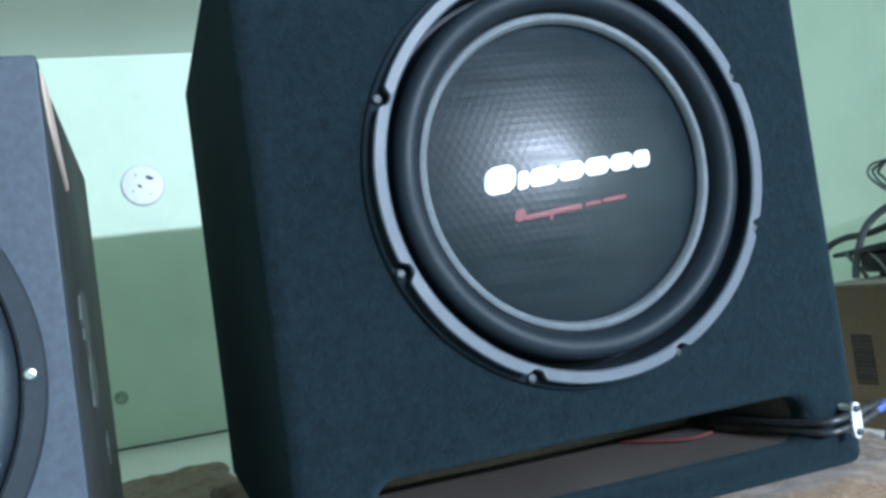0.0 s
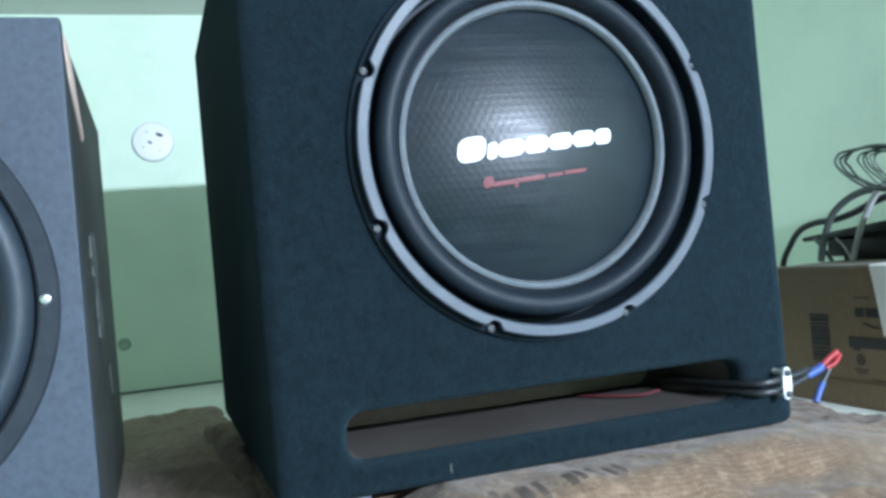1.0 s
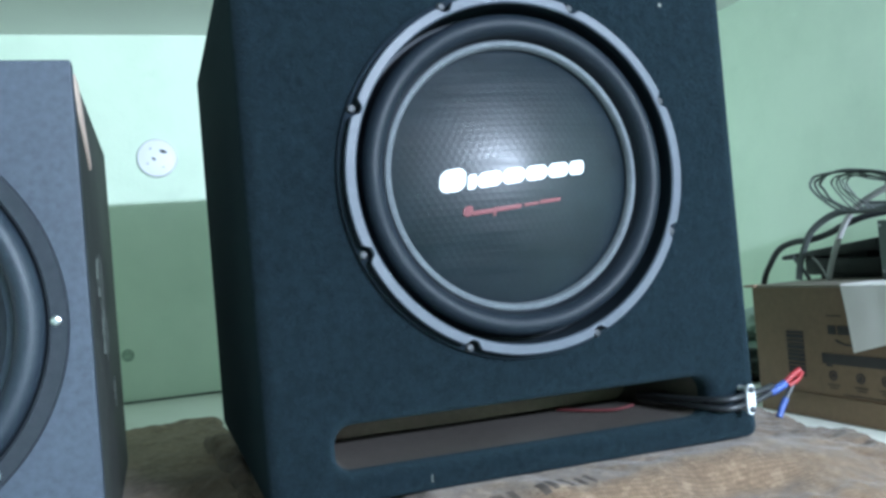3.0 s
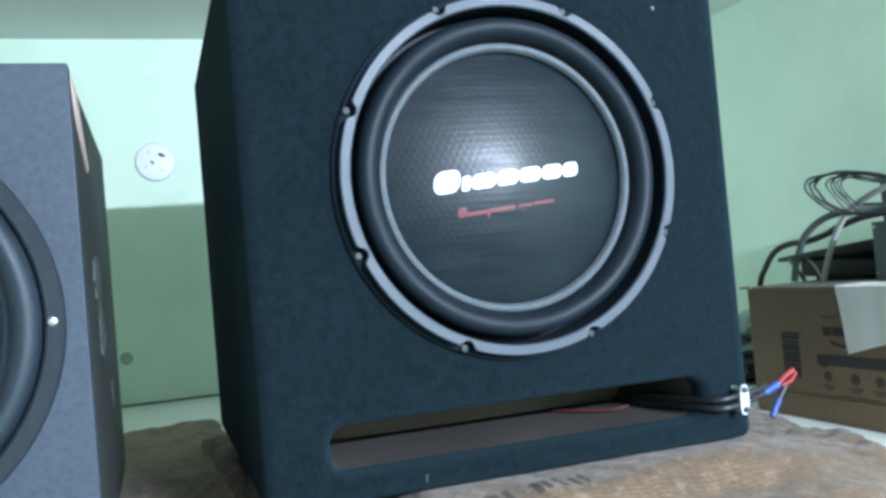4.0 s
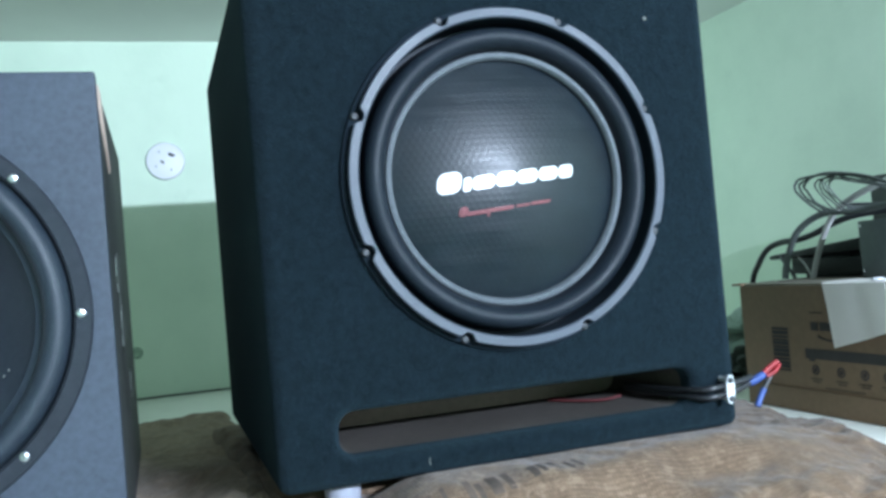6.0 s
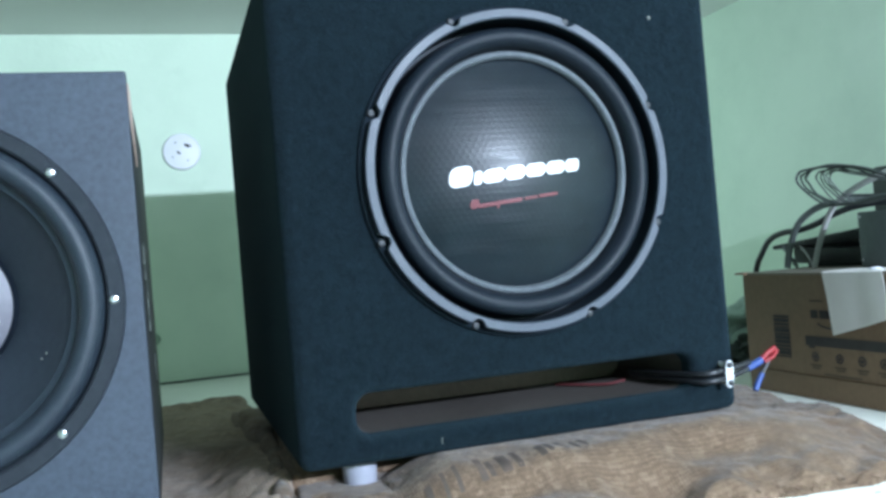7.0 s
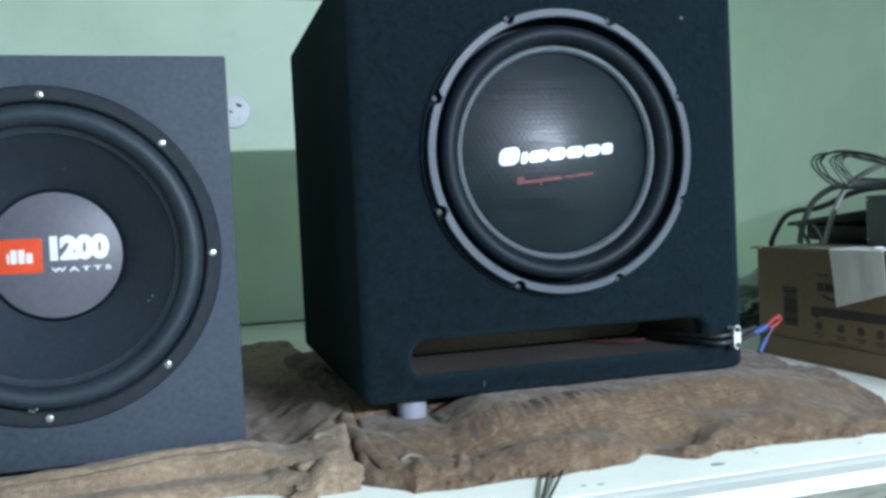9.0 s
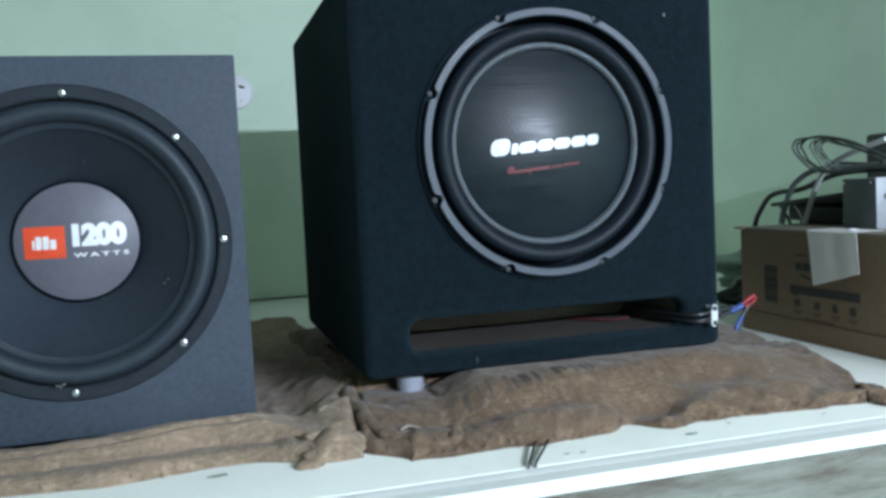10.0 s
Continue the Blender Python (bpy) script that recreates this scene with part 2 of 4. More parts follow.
M_PLUG = surface("smudged_plug_filler", (0.20, 0.28, 0.21), (0.40, 0.54, 0.42), 90, 45, 0.9, relief=0.3)
M_CHIP = surface("dull_paint_chip", (0.30, 0.34, 0.29), (0.44, 0.49, 0.42), 60, 30, 0.85, relief=0.2)
M_STEEL = surface("grey_sheet_steel", (0.30, 0.31, 0.34), (0.38, 0.39, 0.42), 120, 10, 0.45, metal=0.3, relief=0.05)
M_DKSTEEL = surface("dark_sheet_steel", (0.085, 0.10, 0.10), (0.115, 0.135, 0.135), 120, 10, 0.5, metal=0.3, relief=0.05)
M_DEVICE = surface("dusty_black_plastic", (0.008, 0.010, 0.011), (0.020, 0.024, 0.024), 60, 12, 0.55, relief=0.1)
M_BAG = surface("crumpled_pale_plastic", (0.20, 0.28, 0.23), (0.27, 0.36, 0.30), 30, 8, 0.6, relief=0.1)
M_DARKRAG = surface("dark_green_cloth", (0.014, 0.025, 0.02), (0.05, 0.065, 0.055), 50, 12, 0.95, relief=0.4)


# ---- mesh helpers ----
def mesh_ob(name, bm, material, smooth=True):
    bmesh.ops.recalc_face_normals(bm, faces=bm.faces[:])
    me = bpy.data.meshes.new(name)
    bm.to_mesh(me)
    bm.free()
    for p in me.polygons:
        p.use_smooth = smooth and abs(p.normal.y) < 0.99999
    if smooth:
        me.set_sharp_from_angle(angle=radians(38))
    me.materials.append(material)
    return new(name, me)


def part(name, bm, material, parent, label="", smooth=True):
    ob = mesh_ob(name, bm, material, smooth)
    ob.parent = parent
    if label:
        tagged(ob, label)
    return ob


def thing(name, label, category, at=(0, 0, 0), group="", kind=""):
    ob = new(name)
    ob.empty_display_size = 0.05
    ob.location = at
    return tagged(ob, label, category, group, kind)


def box_bm(x0, x1, y0, y1, z0, z1, bevel=0.0, seg=2):
    bm = bmesh.new()
    vs = [bm.verts.new((x, y, z)) for x in (x0, x1) for y in (y0, y1) for z in (z0, z1)]
    for f in ((0, 1, 3, 2), (4, 6, 7, 5), (0, 4, 5, 1), (2, 3, 7, 6), (0, 2, 6, 4), (1, 5, 7, 3)):
        bm.faces.new([vs[i] for i in f])
    bmesh.ops.recalc_face_normals(bm, faces=bm.faces[:])
    if bevel:
        bmesh.ops.bevel(bm, geom=bm.edges[:], offset=bevel, segments=seg, affect="EDGES", profile=0.5)
    return bm


def lathe_bm(profile, n=96, centre=(0, 0, 0), close=False):
    """Turn (radius, y) pairs round an axis along y through centre."""
    bm = bmesh.new()
    rows = []
    for r, y in profile:
        if r < 1e-6:
            rows.append([bm.verts.new((centre[0], centre[1] + y, centre[2]))])
        else:
            rows.append([bm.verts.new((centre[0] + r * math.cos(a), centre[1] + y, centre[2] + r * math.sin(a)))
                         for a in (2 * math.pi * k / n for k in range(n))])
    pairs = list(zip(rows, rows[1:])) + ([(rows[-1], rows[0])] if close else [])
    for a, b in pairs:
        for k in range(n):
            quad = [a[k % len(a)], a[(k + 1) % len(a)], b[(k + 1) % len(b)], b[k % len(b)]]
            quad = list(dict.fromkeys(quad))
            if len(quad) > 2:
                bm.faces.new(quad)
    return bm


def smooth_path(points, steps=10):
    """A Catmull-Rom curve through a few points."""
    p = [Vector(q) for q in points]
    p = [2 * p[0] - p[1]] + p + [2 * p[-1] - p[-2]]
    out = []
    for i in range(1, len(p) - 2):
        for k in range(steps):
            t = k / steps
            a, b, c, d = p[i - 1], p[i], p[i + 1], p[i + 2]
            out.append(0.5 * (2 * b + (c - a) * t + (2 * a - 5 * b + 4 * c - d) * t * t + (3 * b - a - 3 * c + d) * t ** 3))
    return out + [p[-2]]


def tube_bm(path, radius, sides=10, bm=None):
    bm = bm or bmesh.new()
    rings = []
    side = None
    for i, p in enumerate(path):
        d = (path[min(i + 1, len(path) - 1)] - path[max(i - 1, 0)]).normalized()
        if side is None:
            side = d.orthogonal().normalized()
        side = (side - d * side.dot(d)).normalized()
        up = d.cross(side)
        r = radius(i / (len(path) - 1)) if callable(radius) else radius
        rings.append([bm.verts.new(p + r * (math.cos(a) * side + math.sin(a) * up)) for a in (2 * math.pi * k / sides for k in range(sides))])
    for a, b in zip(rings, rings[1:]):
        for k in range(sides):
            bm.faces.new((a[k], a[(k + 1) % sides], b[(k + 1) % sides], b[k]))
    bm.faces.new(rings[0][::-1])
    bm.faces.new(rings[-1])
    return bm


def rounded_loop(x0, x1, z0, z1, r, n=8):
    pts = []
    for cx, cz, a0 in ((x1 - r, z1 - r, 0), (x0 + r, z1 - r, 90), (x0 + r, z0 + r, 180), (x1 - r, z0 + r, 270)):
        for k in range(n + 1):
            a = radians(a0 + 90 * k / n)
            pts.append((cx + r * math.cos(a), cz + r * math.sin(a)))
    return pts


def plate_bm(loop, y, depth):
    """A flat shape in the xz plane, with a thickness towards +y."""
    bm = bmesh.new()
    f = bm.faces.new([bm.verts.new((x, y, z)) for x, z in loop])
    ext = bmesh.ops.extrude_face_region(bm, geom=[f])
    bmesh.ops.translate(bm, vec=(0, depth, 0), verts=[v for v in ext["geom"] if isinstance(v, bmesh.types.BMVert)])
    return bm


def cabinet_bm(x0, x1, y0, y1, z0, z1, edge, corner, holes, wall=0.018, seg=5, through_board=False, roll_in=0.007):
    """A box with rounded edges and holes through its front board (loops of xz points, wound as they come)."""
    bm = bmesh.new()

    def ring(inset, y):
        return [bm.verts.new((x, y, z)) for x, z in rounded_loop(x0 + inset, x1 - inset, z0 + inset, z1 - inset, max(corner - inset, 0.0015), 5)]

    rows = []
    for k in range(seg + 1):
        a = radians(90 * k / seg)
        rows.append(ring(edge * (1 - math.sin(a)), y0 + edge * (1 - math.cos(a))))
    for k in range(seg + 1):
        a = radians(90 * k / seg)
        rows.append(ring(edge * (1 - math.cos(a)), y1 - edge * (1 - math.sin(a))))
    for a, b in zip(rows, rows[1:]):
        n = len(a)
        for k in range(n):
            bm.faces.new((a[k], a[(k + 1) % n], b[(k + 1) % n], b[k]))
    back_edges = []
    if through_board:
        back_edges = [bm.edges.get((rows[-1][k], rows[-1][(k + 1) % len(rows[-1])])) for k in range(len(rows[-1]))]
    else:
        bm.faces.new(rows[-1])
    edges = [e for k in range(len(rows[0])) if (e := bm.edges.get((rows[0][k], rows[0][(k + 1) % len(rows[0])])))]
    for hole in holes:
        steps = hole if isinstance(hole[0], list) else [hole]
        n = len(steps[0])
        if len(steps) > 1:
            rim = [[bm.verts.new((x, y0 + roll_in * (1 - math.cos(math.pi / 2 * q / (len(steps) - 1))), z)) for x, z in lp] for q, lp in enumerate(steps)]
            for a, b in zip(rim, rim[1:]):
                for k in range(n):
                    bm.faces.new((a[k], b[k], b[(k + 1) % n], a[(k + 1) % n]))
            for k in range(n):
                edges.append(bm.edges.get((rim[0][k], rim[0][(k + 1) % n])))
            last = rim[-1]
            inner = [bm.verts.new((x, y0 + wall, z)) for x, z in steps[-1]]
            for k in range(n):
                bm.faces.new((last[k], inner[k], inner[(k + 1) % n], last[(k + 1) % n]))
            continue
        loop = steps[0]
        vs = [bm.verts.new((x, y0, z)) for x, z in loop]
        inner = [bm.verts.new((x, y0 + wall, z)) for x, z in loop]
        for k in range(n):
            edges.append(bm.edges.new((vs[k], vs[(k + 1) % n])))
            bm.faces.new((vs[k], inner[k], inner[(k + 1) % n], vs[(k + 1) % n]))
            if through_board:
                back_edges.append(bm.edges.get((inner[k], inner[(k + 1) % n])))
    bmesh.ops.triangle_fill(bm, use_beauty=True, edges=edges, normal=(0, -1, 0))
    bmesh.ops.split_edges(bm, edges=[e for e in edges if e.is_valid])
    if through_board:
        bmesh.ops.triangle_fill(bm, use_beauty=True, edges=back_edges, normal=(0, 1, 0))
    return bm


def circle_loop(cx, cz, r, n=96):
    return [(cx + r * math.cos(2 * math.pi * k / n), cz + r * math.sin(2 * math.pi * k / n)) for k in range(n)]


def film_bm(loop, depth_at, lift, rings=6):
    """A thin printed shape that follows a curved surface y = depth_at(x, z)."""
    bm = bmesh.new()
    cx, cz = sum(p[0] for p in loop) / len(loop), sum(p[1] for p in loop) / len(loop)
    rows = [[bm.verts.new((x, depth_at(x, z) - 0.0001, z)) for x, z in loop]]
    for k in range(rings):
        f = 1 - k / rings
        rows.append([bm.verts.new((cx + (x - cx) * f, depth_at(cx + (x - cx) * f, cz + (z - cz) * f) - lift, cz + (z - cz) * f)) for x, z in loop])
    n = len(loop)
    for a, b in zip(rows, rows[1:]):
        for k in range(n):
            bm.faces.new((a[k], a[(k + 1) % n], b[(k + 1) % n], b[k]))
    bm.faces.new(rows[-1])
    return bm


def screw_bm(centre, r, h, cross=True):
    """A pan-head screw whose head looks towards -y, with a cross recess."""
    x, y, z = centre
    bm = lathe_bm([(r, 0.0), (r, -h * 0.4), (r * 0.8, -h * 0.85), (r * 0.45, -h), (0, -h)], 20, centre)
    if cross:
        for w, d in ((0.14, 0.62), (0.62, 0.14)):
            sub = box_bm(x - r * d, x + r * d, y - h * 1.08, y - h * 0.6, z - r * w, z + r * w)
            me = bpy.data.meshes.new("tmp")
            sub.to_mesh(me)
            sub.free()
            bm.from_mesh(me)
            bpy.data.meshes.remove(me)
    return bm


# ---- the room ----
SHELF_Y = -0.168
WALL_Y, WALL_X, CEIL = 1.28, 1.01, 0.769


def structure(name, bm, material, label, category):
    return tagged(mesh_ob(name, bm, material), label, category, kind="structure")


def slab(name, x0, x1, y0, y1, z0, z1, material, label, category, bevel=0.0):
    return structure(name, box_bm(x0, x1, y0, y1, z0, z1, bevel), material, label, category)


slab("wall_north", -2.4, 1.25, WALL_Y, WALL_Y + 0.2, -1.4, CEIL + 0.15, M_WALL, "mint green painted plaster wall behind the shelf", "wall")
slab("wall_east", WALL_X, WALL_X + 0.2, -3.6, WALL_Y, -1.4, CEIL + 0.15, M_WALL, "mint green painted plaster side wall", "wall")
# unseen west and south walls, added to close the room and bounce fill
slab("wall_west", -2.4, -2.2, -3.6, WALL_Y, -1.4, CEIL + 0.15, M_WESTBOUNCE, "unseen pale green side wall of the room, added to bounce fill light", "wall")
slab("wall_south", -2.4, 1.25, -3.8, -3.6, -1.4, CEIL + 0.15, M_ROOMBOUNCE, "unseen green wall facing the shelf, added to bounce fill light", "wall")
slab("floor", -2.4, 1.25, -3.8, WALL_Y + 0.2, -1.5, -1.4, M_FLOOR, "grey cement floor of the room", "floor")
slab("ceiling", -2.2, WALL_X, -3.6, WALL_Y, CEIL, CEIL + 0.15, M_CEIL, "greyish white limewashed ceiling", "ceiling")
shelf = slab("shelf", -2.2, WALL_X, SHELF_Y, WALL_Y, -0.0125, 0.0, M_SHELF, "pale green painted deep masonry shelf", "shelf", 0.0015)
slab("shelf_beam", -2.2, WALL_X, SHELF_Y - 0.041, WALL_Y, -0.6, -0.0135, M_LEDGE, "worn grey green painted beam under the shelf front", "beam", 0.003)
# white lip along the shelf's front edge, with a shallow step
lip = bmesh.new()
prof = [(SHELF_Y - 0.0045, -0.013), (SHELF_Y - 0.0045, 0.0002), (SHELF_Y - 0.020, 0.0002), (SHELF_Y - 0.0225, -0.0008),
        (SHELF_Y - 0.0245, 0.0012), (SHELF_Y - 0.043, 0.0008), (SHELF_Y - 0.046, -0.003), (SHELF_Y - 0.046, -0.011), (SHELF_Y - 0.043, -0.013)]
ends = [[lip.verts.new((x, y, z)) for y, z in prof] for x in (-2.2, WALL_X)]
for k in range(len(prof)):
    lip.faces.new((ends[0][k], ends[0][(k + 1) % len(prof)], ends[1][(k + 1) % len(prof)], ends[1][k]))
lip.faces.new(ends[0][::-1])
lip.faces.new(ends[1])
structure("trim", lip, M_LIP, "white painted lip along the shelf front", "trim")
# dark strip painting in the shadow gap at the foot of the back wall
slab("wall_foot_shade_strip", -2.2, WALL_X, WALL_Y - 0.004, WALL_Y - 0.001, 0.0005, 0.0045, M_FOOTSHADE, "thin dark strip standing for the shadow gap along the wall foot", "joint", 0.001)


# ---- round wall plate ----
def wall_plate():
    t = thing("wall_plate", "round white plastic wall plate with two dark wire holes", "wall plate", (-0.2620, WALL_Y, 0.5065))
    part("plate", lathe_bm([(0.041, -0.001), (0.041, -0.005), (0.0385, -0.009), (0.030, -0.011), (0, -0.012)], 48), M_PLASTIC, t)
    for x, z, s, r in ((0.0125, 0.0125, 0.009, 25), (-0.0065, -0.0025, 0.006, 40)):
        h = part("wire_hole", lathe_bm([(s * 0.62, -0.0112), (s * 0.62, -0.0135), (0, -0.0135)], 14), M_DEVICE, t, "dark wire hole")
        h.matrix_local = pose(x, 0, z, 0, r, 0) @ Matrix.Diagonal((1.3, 1, 0.6, 1))
    for k in range(4):
        a = radians(30 + 90 * k)
        part("screw", screw_bm((0.023 * math.cos(a), -0.0105, 0.023 * math.sin(a)), 0.0016, 0.0014, False), M_DKSCREW, t)
    return t


wall_plate()

# old plugged hole in the wall
plug = tagged(mesh_ob("wall_plug", lathe_bm([(0.013, -0.0005), (0.011, -0.003), (0.007, -0.001), (0.005, -0.002), (0, -0.002)], 18, (-0.350, WALL_Y, 0.100)), M_PLUG),
              "small dirty plugged hole in the green wall", "wall plug")


# ---- large carpeted subwoofer ----
PZ = 0.297
FRONT = 0.008


def carpet_subwoofer():
    t = thing("subwoofer", "black carpet-covered subwoofer box with slot port and large woofer", "subwoofer", (0, 0.25, 0.055))
    inv = Matrix.Translation((0, -0.25, -0.055))

    def add(name, bm, mat, label="", parent=None):
        bm.transform(inv)
        return part(name, bm, mat, parent or t, label)

    CAP_R, CAP_Y, CAP_H = 0.1042, 0.0175, 0.0210     # gently domed cap, set back in the ring
    slot = rounded_loop(-0.166, 0.164, 0.077, 0.113, 0.014, 6)
    slot_rim = []
    for k in range(8):
        g = 0.010 * (1 - math.sin(math.pi / 2 * k / 7))
        slot_rim.append(rounded_loop(-0.166 - g, 0.164 + g, 0.077 - g, 0.113 + g, 0.014 + g, 6))
    add("cabinet", cabinet_bm(-0.218, 0.213, FRONT, 0.477, 0.053, 0.488, 0.012, 0.010, [circle_loop(0, PZ, 0.1445), slot_rim], 0.02, roll_in=0.011), M_CARPET)
    # deep port duct behind the slot, closed by a board coloured paler against shade
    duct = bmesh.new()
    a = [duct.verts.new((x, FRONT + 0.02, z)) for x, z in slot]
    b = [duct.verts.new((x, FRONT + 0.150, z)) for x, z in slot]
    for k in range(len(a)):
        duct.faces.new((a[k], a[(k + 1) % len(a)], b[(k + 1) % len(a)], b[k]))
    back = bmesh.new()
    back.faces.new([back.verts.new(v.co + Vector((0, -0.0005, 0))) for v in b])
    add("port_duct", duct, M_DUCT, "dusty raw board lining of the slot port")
    add("port_back", back, M_MDFLIFT, "raw brown board at the back of the port, coloured paler to lift its shade")
    # woofer: pressed steel frame, notched gasket and trim ring, surround, cone band, domed cone
    c = (0, 0, PZ)
    frame_ob = add("woofer_frame", lathe_bm([(0.1440, FRONT + 0.012), (0.1500, FRONT + 0.0005), (0.1500, FRONT - 0.0025), (0.1492, 0.0042), (0.1478, 0.0036),
                                             (0.1372, 0.0036), (0.1367, 0.006), (0.1367, 0.034)], 128, c), M_FLANGE, "black steel woofer frame")

    def notched_ring(name, inner, outer, y0, y1, mat, label):
        """A ring with eight round notches for the screws, its front edges softened."""
        bm = bmesh.new()
        n = 480
        rows = []
        for k in range(n):
            ang = 2 * math.pi * k / n
            d = (math.degrees(ang) - 22.5) % 45
            d = min(d, 45 - d)
            notch = 0.0056 * math.sqrt(max(0.0, 1 - (d / 2.35) ** 2))
            o = outer - notch
            sec = ((o, y0), (o, y1 + 0.0010), (o - 0.0010, y1), (inner + 0.0012, y1 + 0.0001), (inner, y1 + 0.0011), (inner, y0))
            rows.append([bm.verts.new((r * math.cos(ang), y, PZ + r * math.sin(ang))) for r, y in sec])
        for k in range(n):
            p, q = rows[k], rows[(k + 1) % n]
            for j in range(6):
                bm.faces.new((p[j], q[j], q[(j + 1) % 6], p[(j + 1) % 6]))
        return add(name, bm, mat, label)

    notched_ring("gasket", 0.1366, 0.1456, 0.0037, -0.0034, M_FLANGE, "black rubber gasket under the trim ring")
    notched_ring("trim_ring", 0.1368, 0.1454, -0.0036, -0.0062, M_TRIM, "grey plastic trim ring with eight notches")
    roll = [(0.1364, 0.0300), (0.1336, 0.0300), (0.1312, 0.0160)]
    for k in range(21):
        a2 = math.pi * k / 20
        roll.append((0.1218 + 0.0092 * math.cos(a2), 0.0090 - 0.0125 * math.sin(a2)))
    roll += [(0.1117, 0.0128), (0.1090, 0.0135)]
    add("surround", lathe_bm(roll, 128, c), M_RUBBER, "black rubber half-roll surround")
    add("cone_edge", lathe_bm([(0.1108, 0.0132), (0.1104, 0.0104), (0.1094, 0.0096), (0.1066, 0.0094), (0.1056, 0.0102), (0.1044, 0.0150)], 128, c), M_EDGE, "grey stitched band round the cone")
    prof = [(0.1052, 0.0125), (0.1046, 0.0165)] + [(CAP_R * (1 - k / 30), CAP_Y - CAP_H * (1 - (1 - k / 30) ** 1.6)) for k in range(31)]
    cone = add("cone", lathe_bm(prof, 128, c), M_CONE, "glossy black honeycomb woofer cone, gently domed")
    for k in range(8):
        a3 = radians(22.5 + 45 * k)
        add("screw", screw_bm((0.1459 * math.cos(a3), 0.0037, PZ + 0.1459 * math.sin(a3)), 0.0034, 0.0034), M_DKSCREW, "", frame_ob)

    # brand mark as plain slanted shapes, a red underline stroke beneath
    def surf(x, z):
        return CAP_Y - CAP_H * (1 - (math.hypot(x, z - PZ) / CAP_R) ** 1.6)

    def slant(loop):
        turn = Matrix.Rotation(radians(-4.5), 3, "Y")
        turned = []
        for x, z in loop:
            v = turn @ Vector((x + 0.22 * z, 0, z))
            turned.append((v.x - 0.002, v.z + PZ + 0.0005))
        return turned

    def mark(name, loop, mat, label):
        add(name, film_bm(slant(loop), surf, 0.0008), mat, label, cone)

    mark("brand_mark", rounded_loop(-0.0660, -0.0455, -0.0078, 0.0100, 0.0068, 6), M_SILVER, "tall rounded silver shape of the brand mark")
    x = -0.0435
    for w, r in ((0.0066, 0.0020), (0.0200, 0.0058), (0.0185, 0.0058), (0.0200, 0.0058), (0.0200, 0.0058), (0.0150, 0.0040)):
        mark("brand_mark", rounded_loop(x, x + w, -0.0078, 0.0036, min(r, 0.0052), 5), M_SILVER, "rounded silver shape of the brand mark")
        x += w + 0.0009
    for x0, x1, z0, h in ((-0.0455, -0.0375, -0.0245, 0.0042), (-0.0385, -0.0190, -0.0268, 0.0017), (-0.0210, -0.0180, -0.0280, 0.0034), (-0.0185, 0.0030, -0.0265, 0.0017),
                          (0.0050, 0.0180, -0.0262, 0.0012), (0.0190, 0.0390, -0.0258, 0.0014)):
        mark("brand_stroke", rounded_loop(x0, x1, z0 - h, z0 + h, h * 0.9, 4), M_REDPRINT, "thin red stroke under the brand mark")
    # feet
    for x, y in ((-0.160, 0.052), (0.158, 0.052), (-0.160, 0.43), (0.158, 0.43)):
        bm = bmesh.new()
        r0 = lathe_bm([(0.0, 0.0), (0.0125, 0.0), (0.0148, 0.003), (0.0158, 0.0285), (0, 0.0285)], 32)
        me = bpy.data.meshes.new("tmp")
        r0.transform(Matrix.Translation((x, y, 0.0250)) @ Matrix.Rotation(radians(90), 4, "X"))
        r0.to_mesh(me)
        r0.free()
        bm.from_mesh(me)
        bpy.data.meshes.remove(me)
        add("foot", bm, M_FOOT, "pale grey plastic foot")
    # small patches of lint on the carpet
    for x, z, s in ((0.148, 0.438, 0.0022),):
        add("lint", lathe_bm([(s, 0.0004), (s * 0.7, -0.0008), (0, -0.001)], 8, (x, FRONT, z)), M_SCRAPE, "speck of pale lint")
    add("lint", tube_bm(smooth_path([(-0.0935, FRONT - 0.0003, 0.0620), (-0.0940, FRONT - 0.0004, 0.0650), (-0.0932, FRONT - 0.0003, 0.0680)], 4), 0.0004, 6), M_SCRAPE, "short strand of pale lint")
    p = smooth_path([(0.075, 0.135, 0.0790), (0.090, 0.112, 0.0795), (0.112, 0.090, 0.0800), (0.130, 0.082, 0.083)], 8)
    add("port_wire", tube_bm(p, 0.0014, 8), M_SHADERED, "thin red wire inside the port, coloured dark for the shade there")
    # cable clamp and the two leads leaving the port
    loop = []
    for k in range(28):
        a3 = 2 * math.pi * k / 28
        dx, dz = math.cos(a3), math.sin(a3)
        waist = 0.0042 + 0.0010 * abs(dz) ** 2
        loop.append((0.1936 + waist * dx + 0.0006 * dz, 0.0905 + 0.0130 * (abs(dz) ** 0.72) * (1 if dz > 0 else -1)))
    clamp = add("cable_clamp", plate_bm(loop, -0.0075, 0.0030), M_CLAMP, "bright metal cable clamp")
    for z in (0.0990, 0.0820):
        add("clamp_post", lathe_bm([(0.0024, 0.0), (0.0024, 0.0128), (0, 0.0128)], 16, (0.1938, -0.0045, z)), M_CLAMP, "", clamp)
        add("screw", screw_bm((0.1938, -0.0074, z), 0.0028, 0.0026), M_DKSCREW, "", clamp)
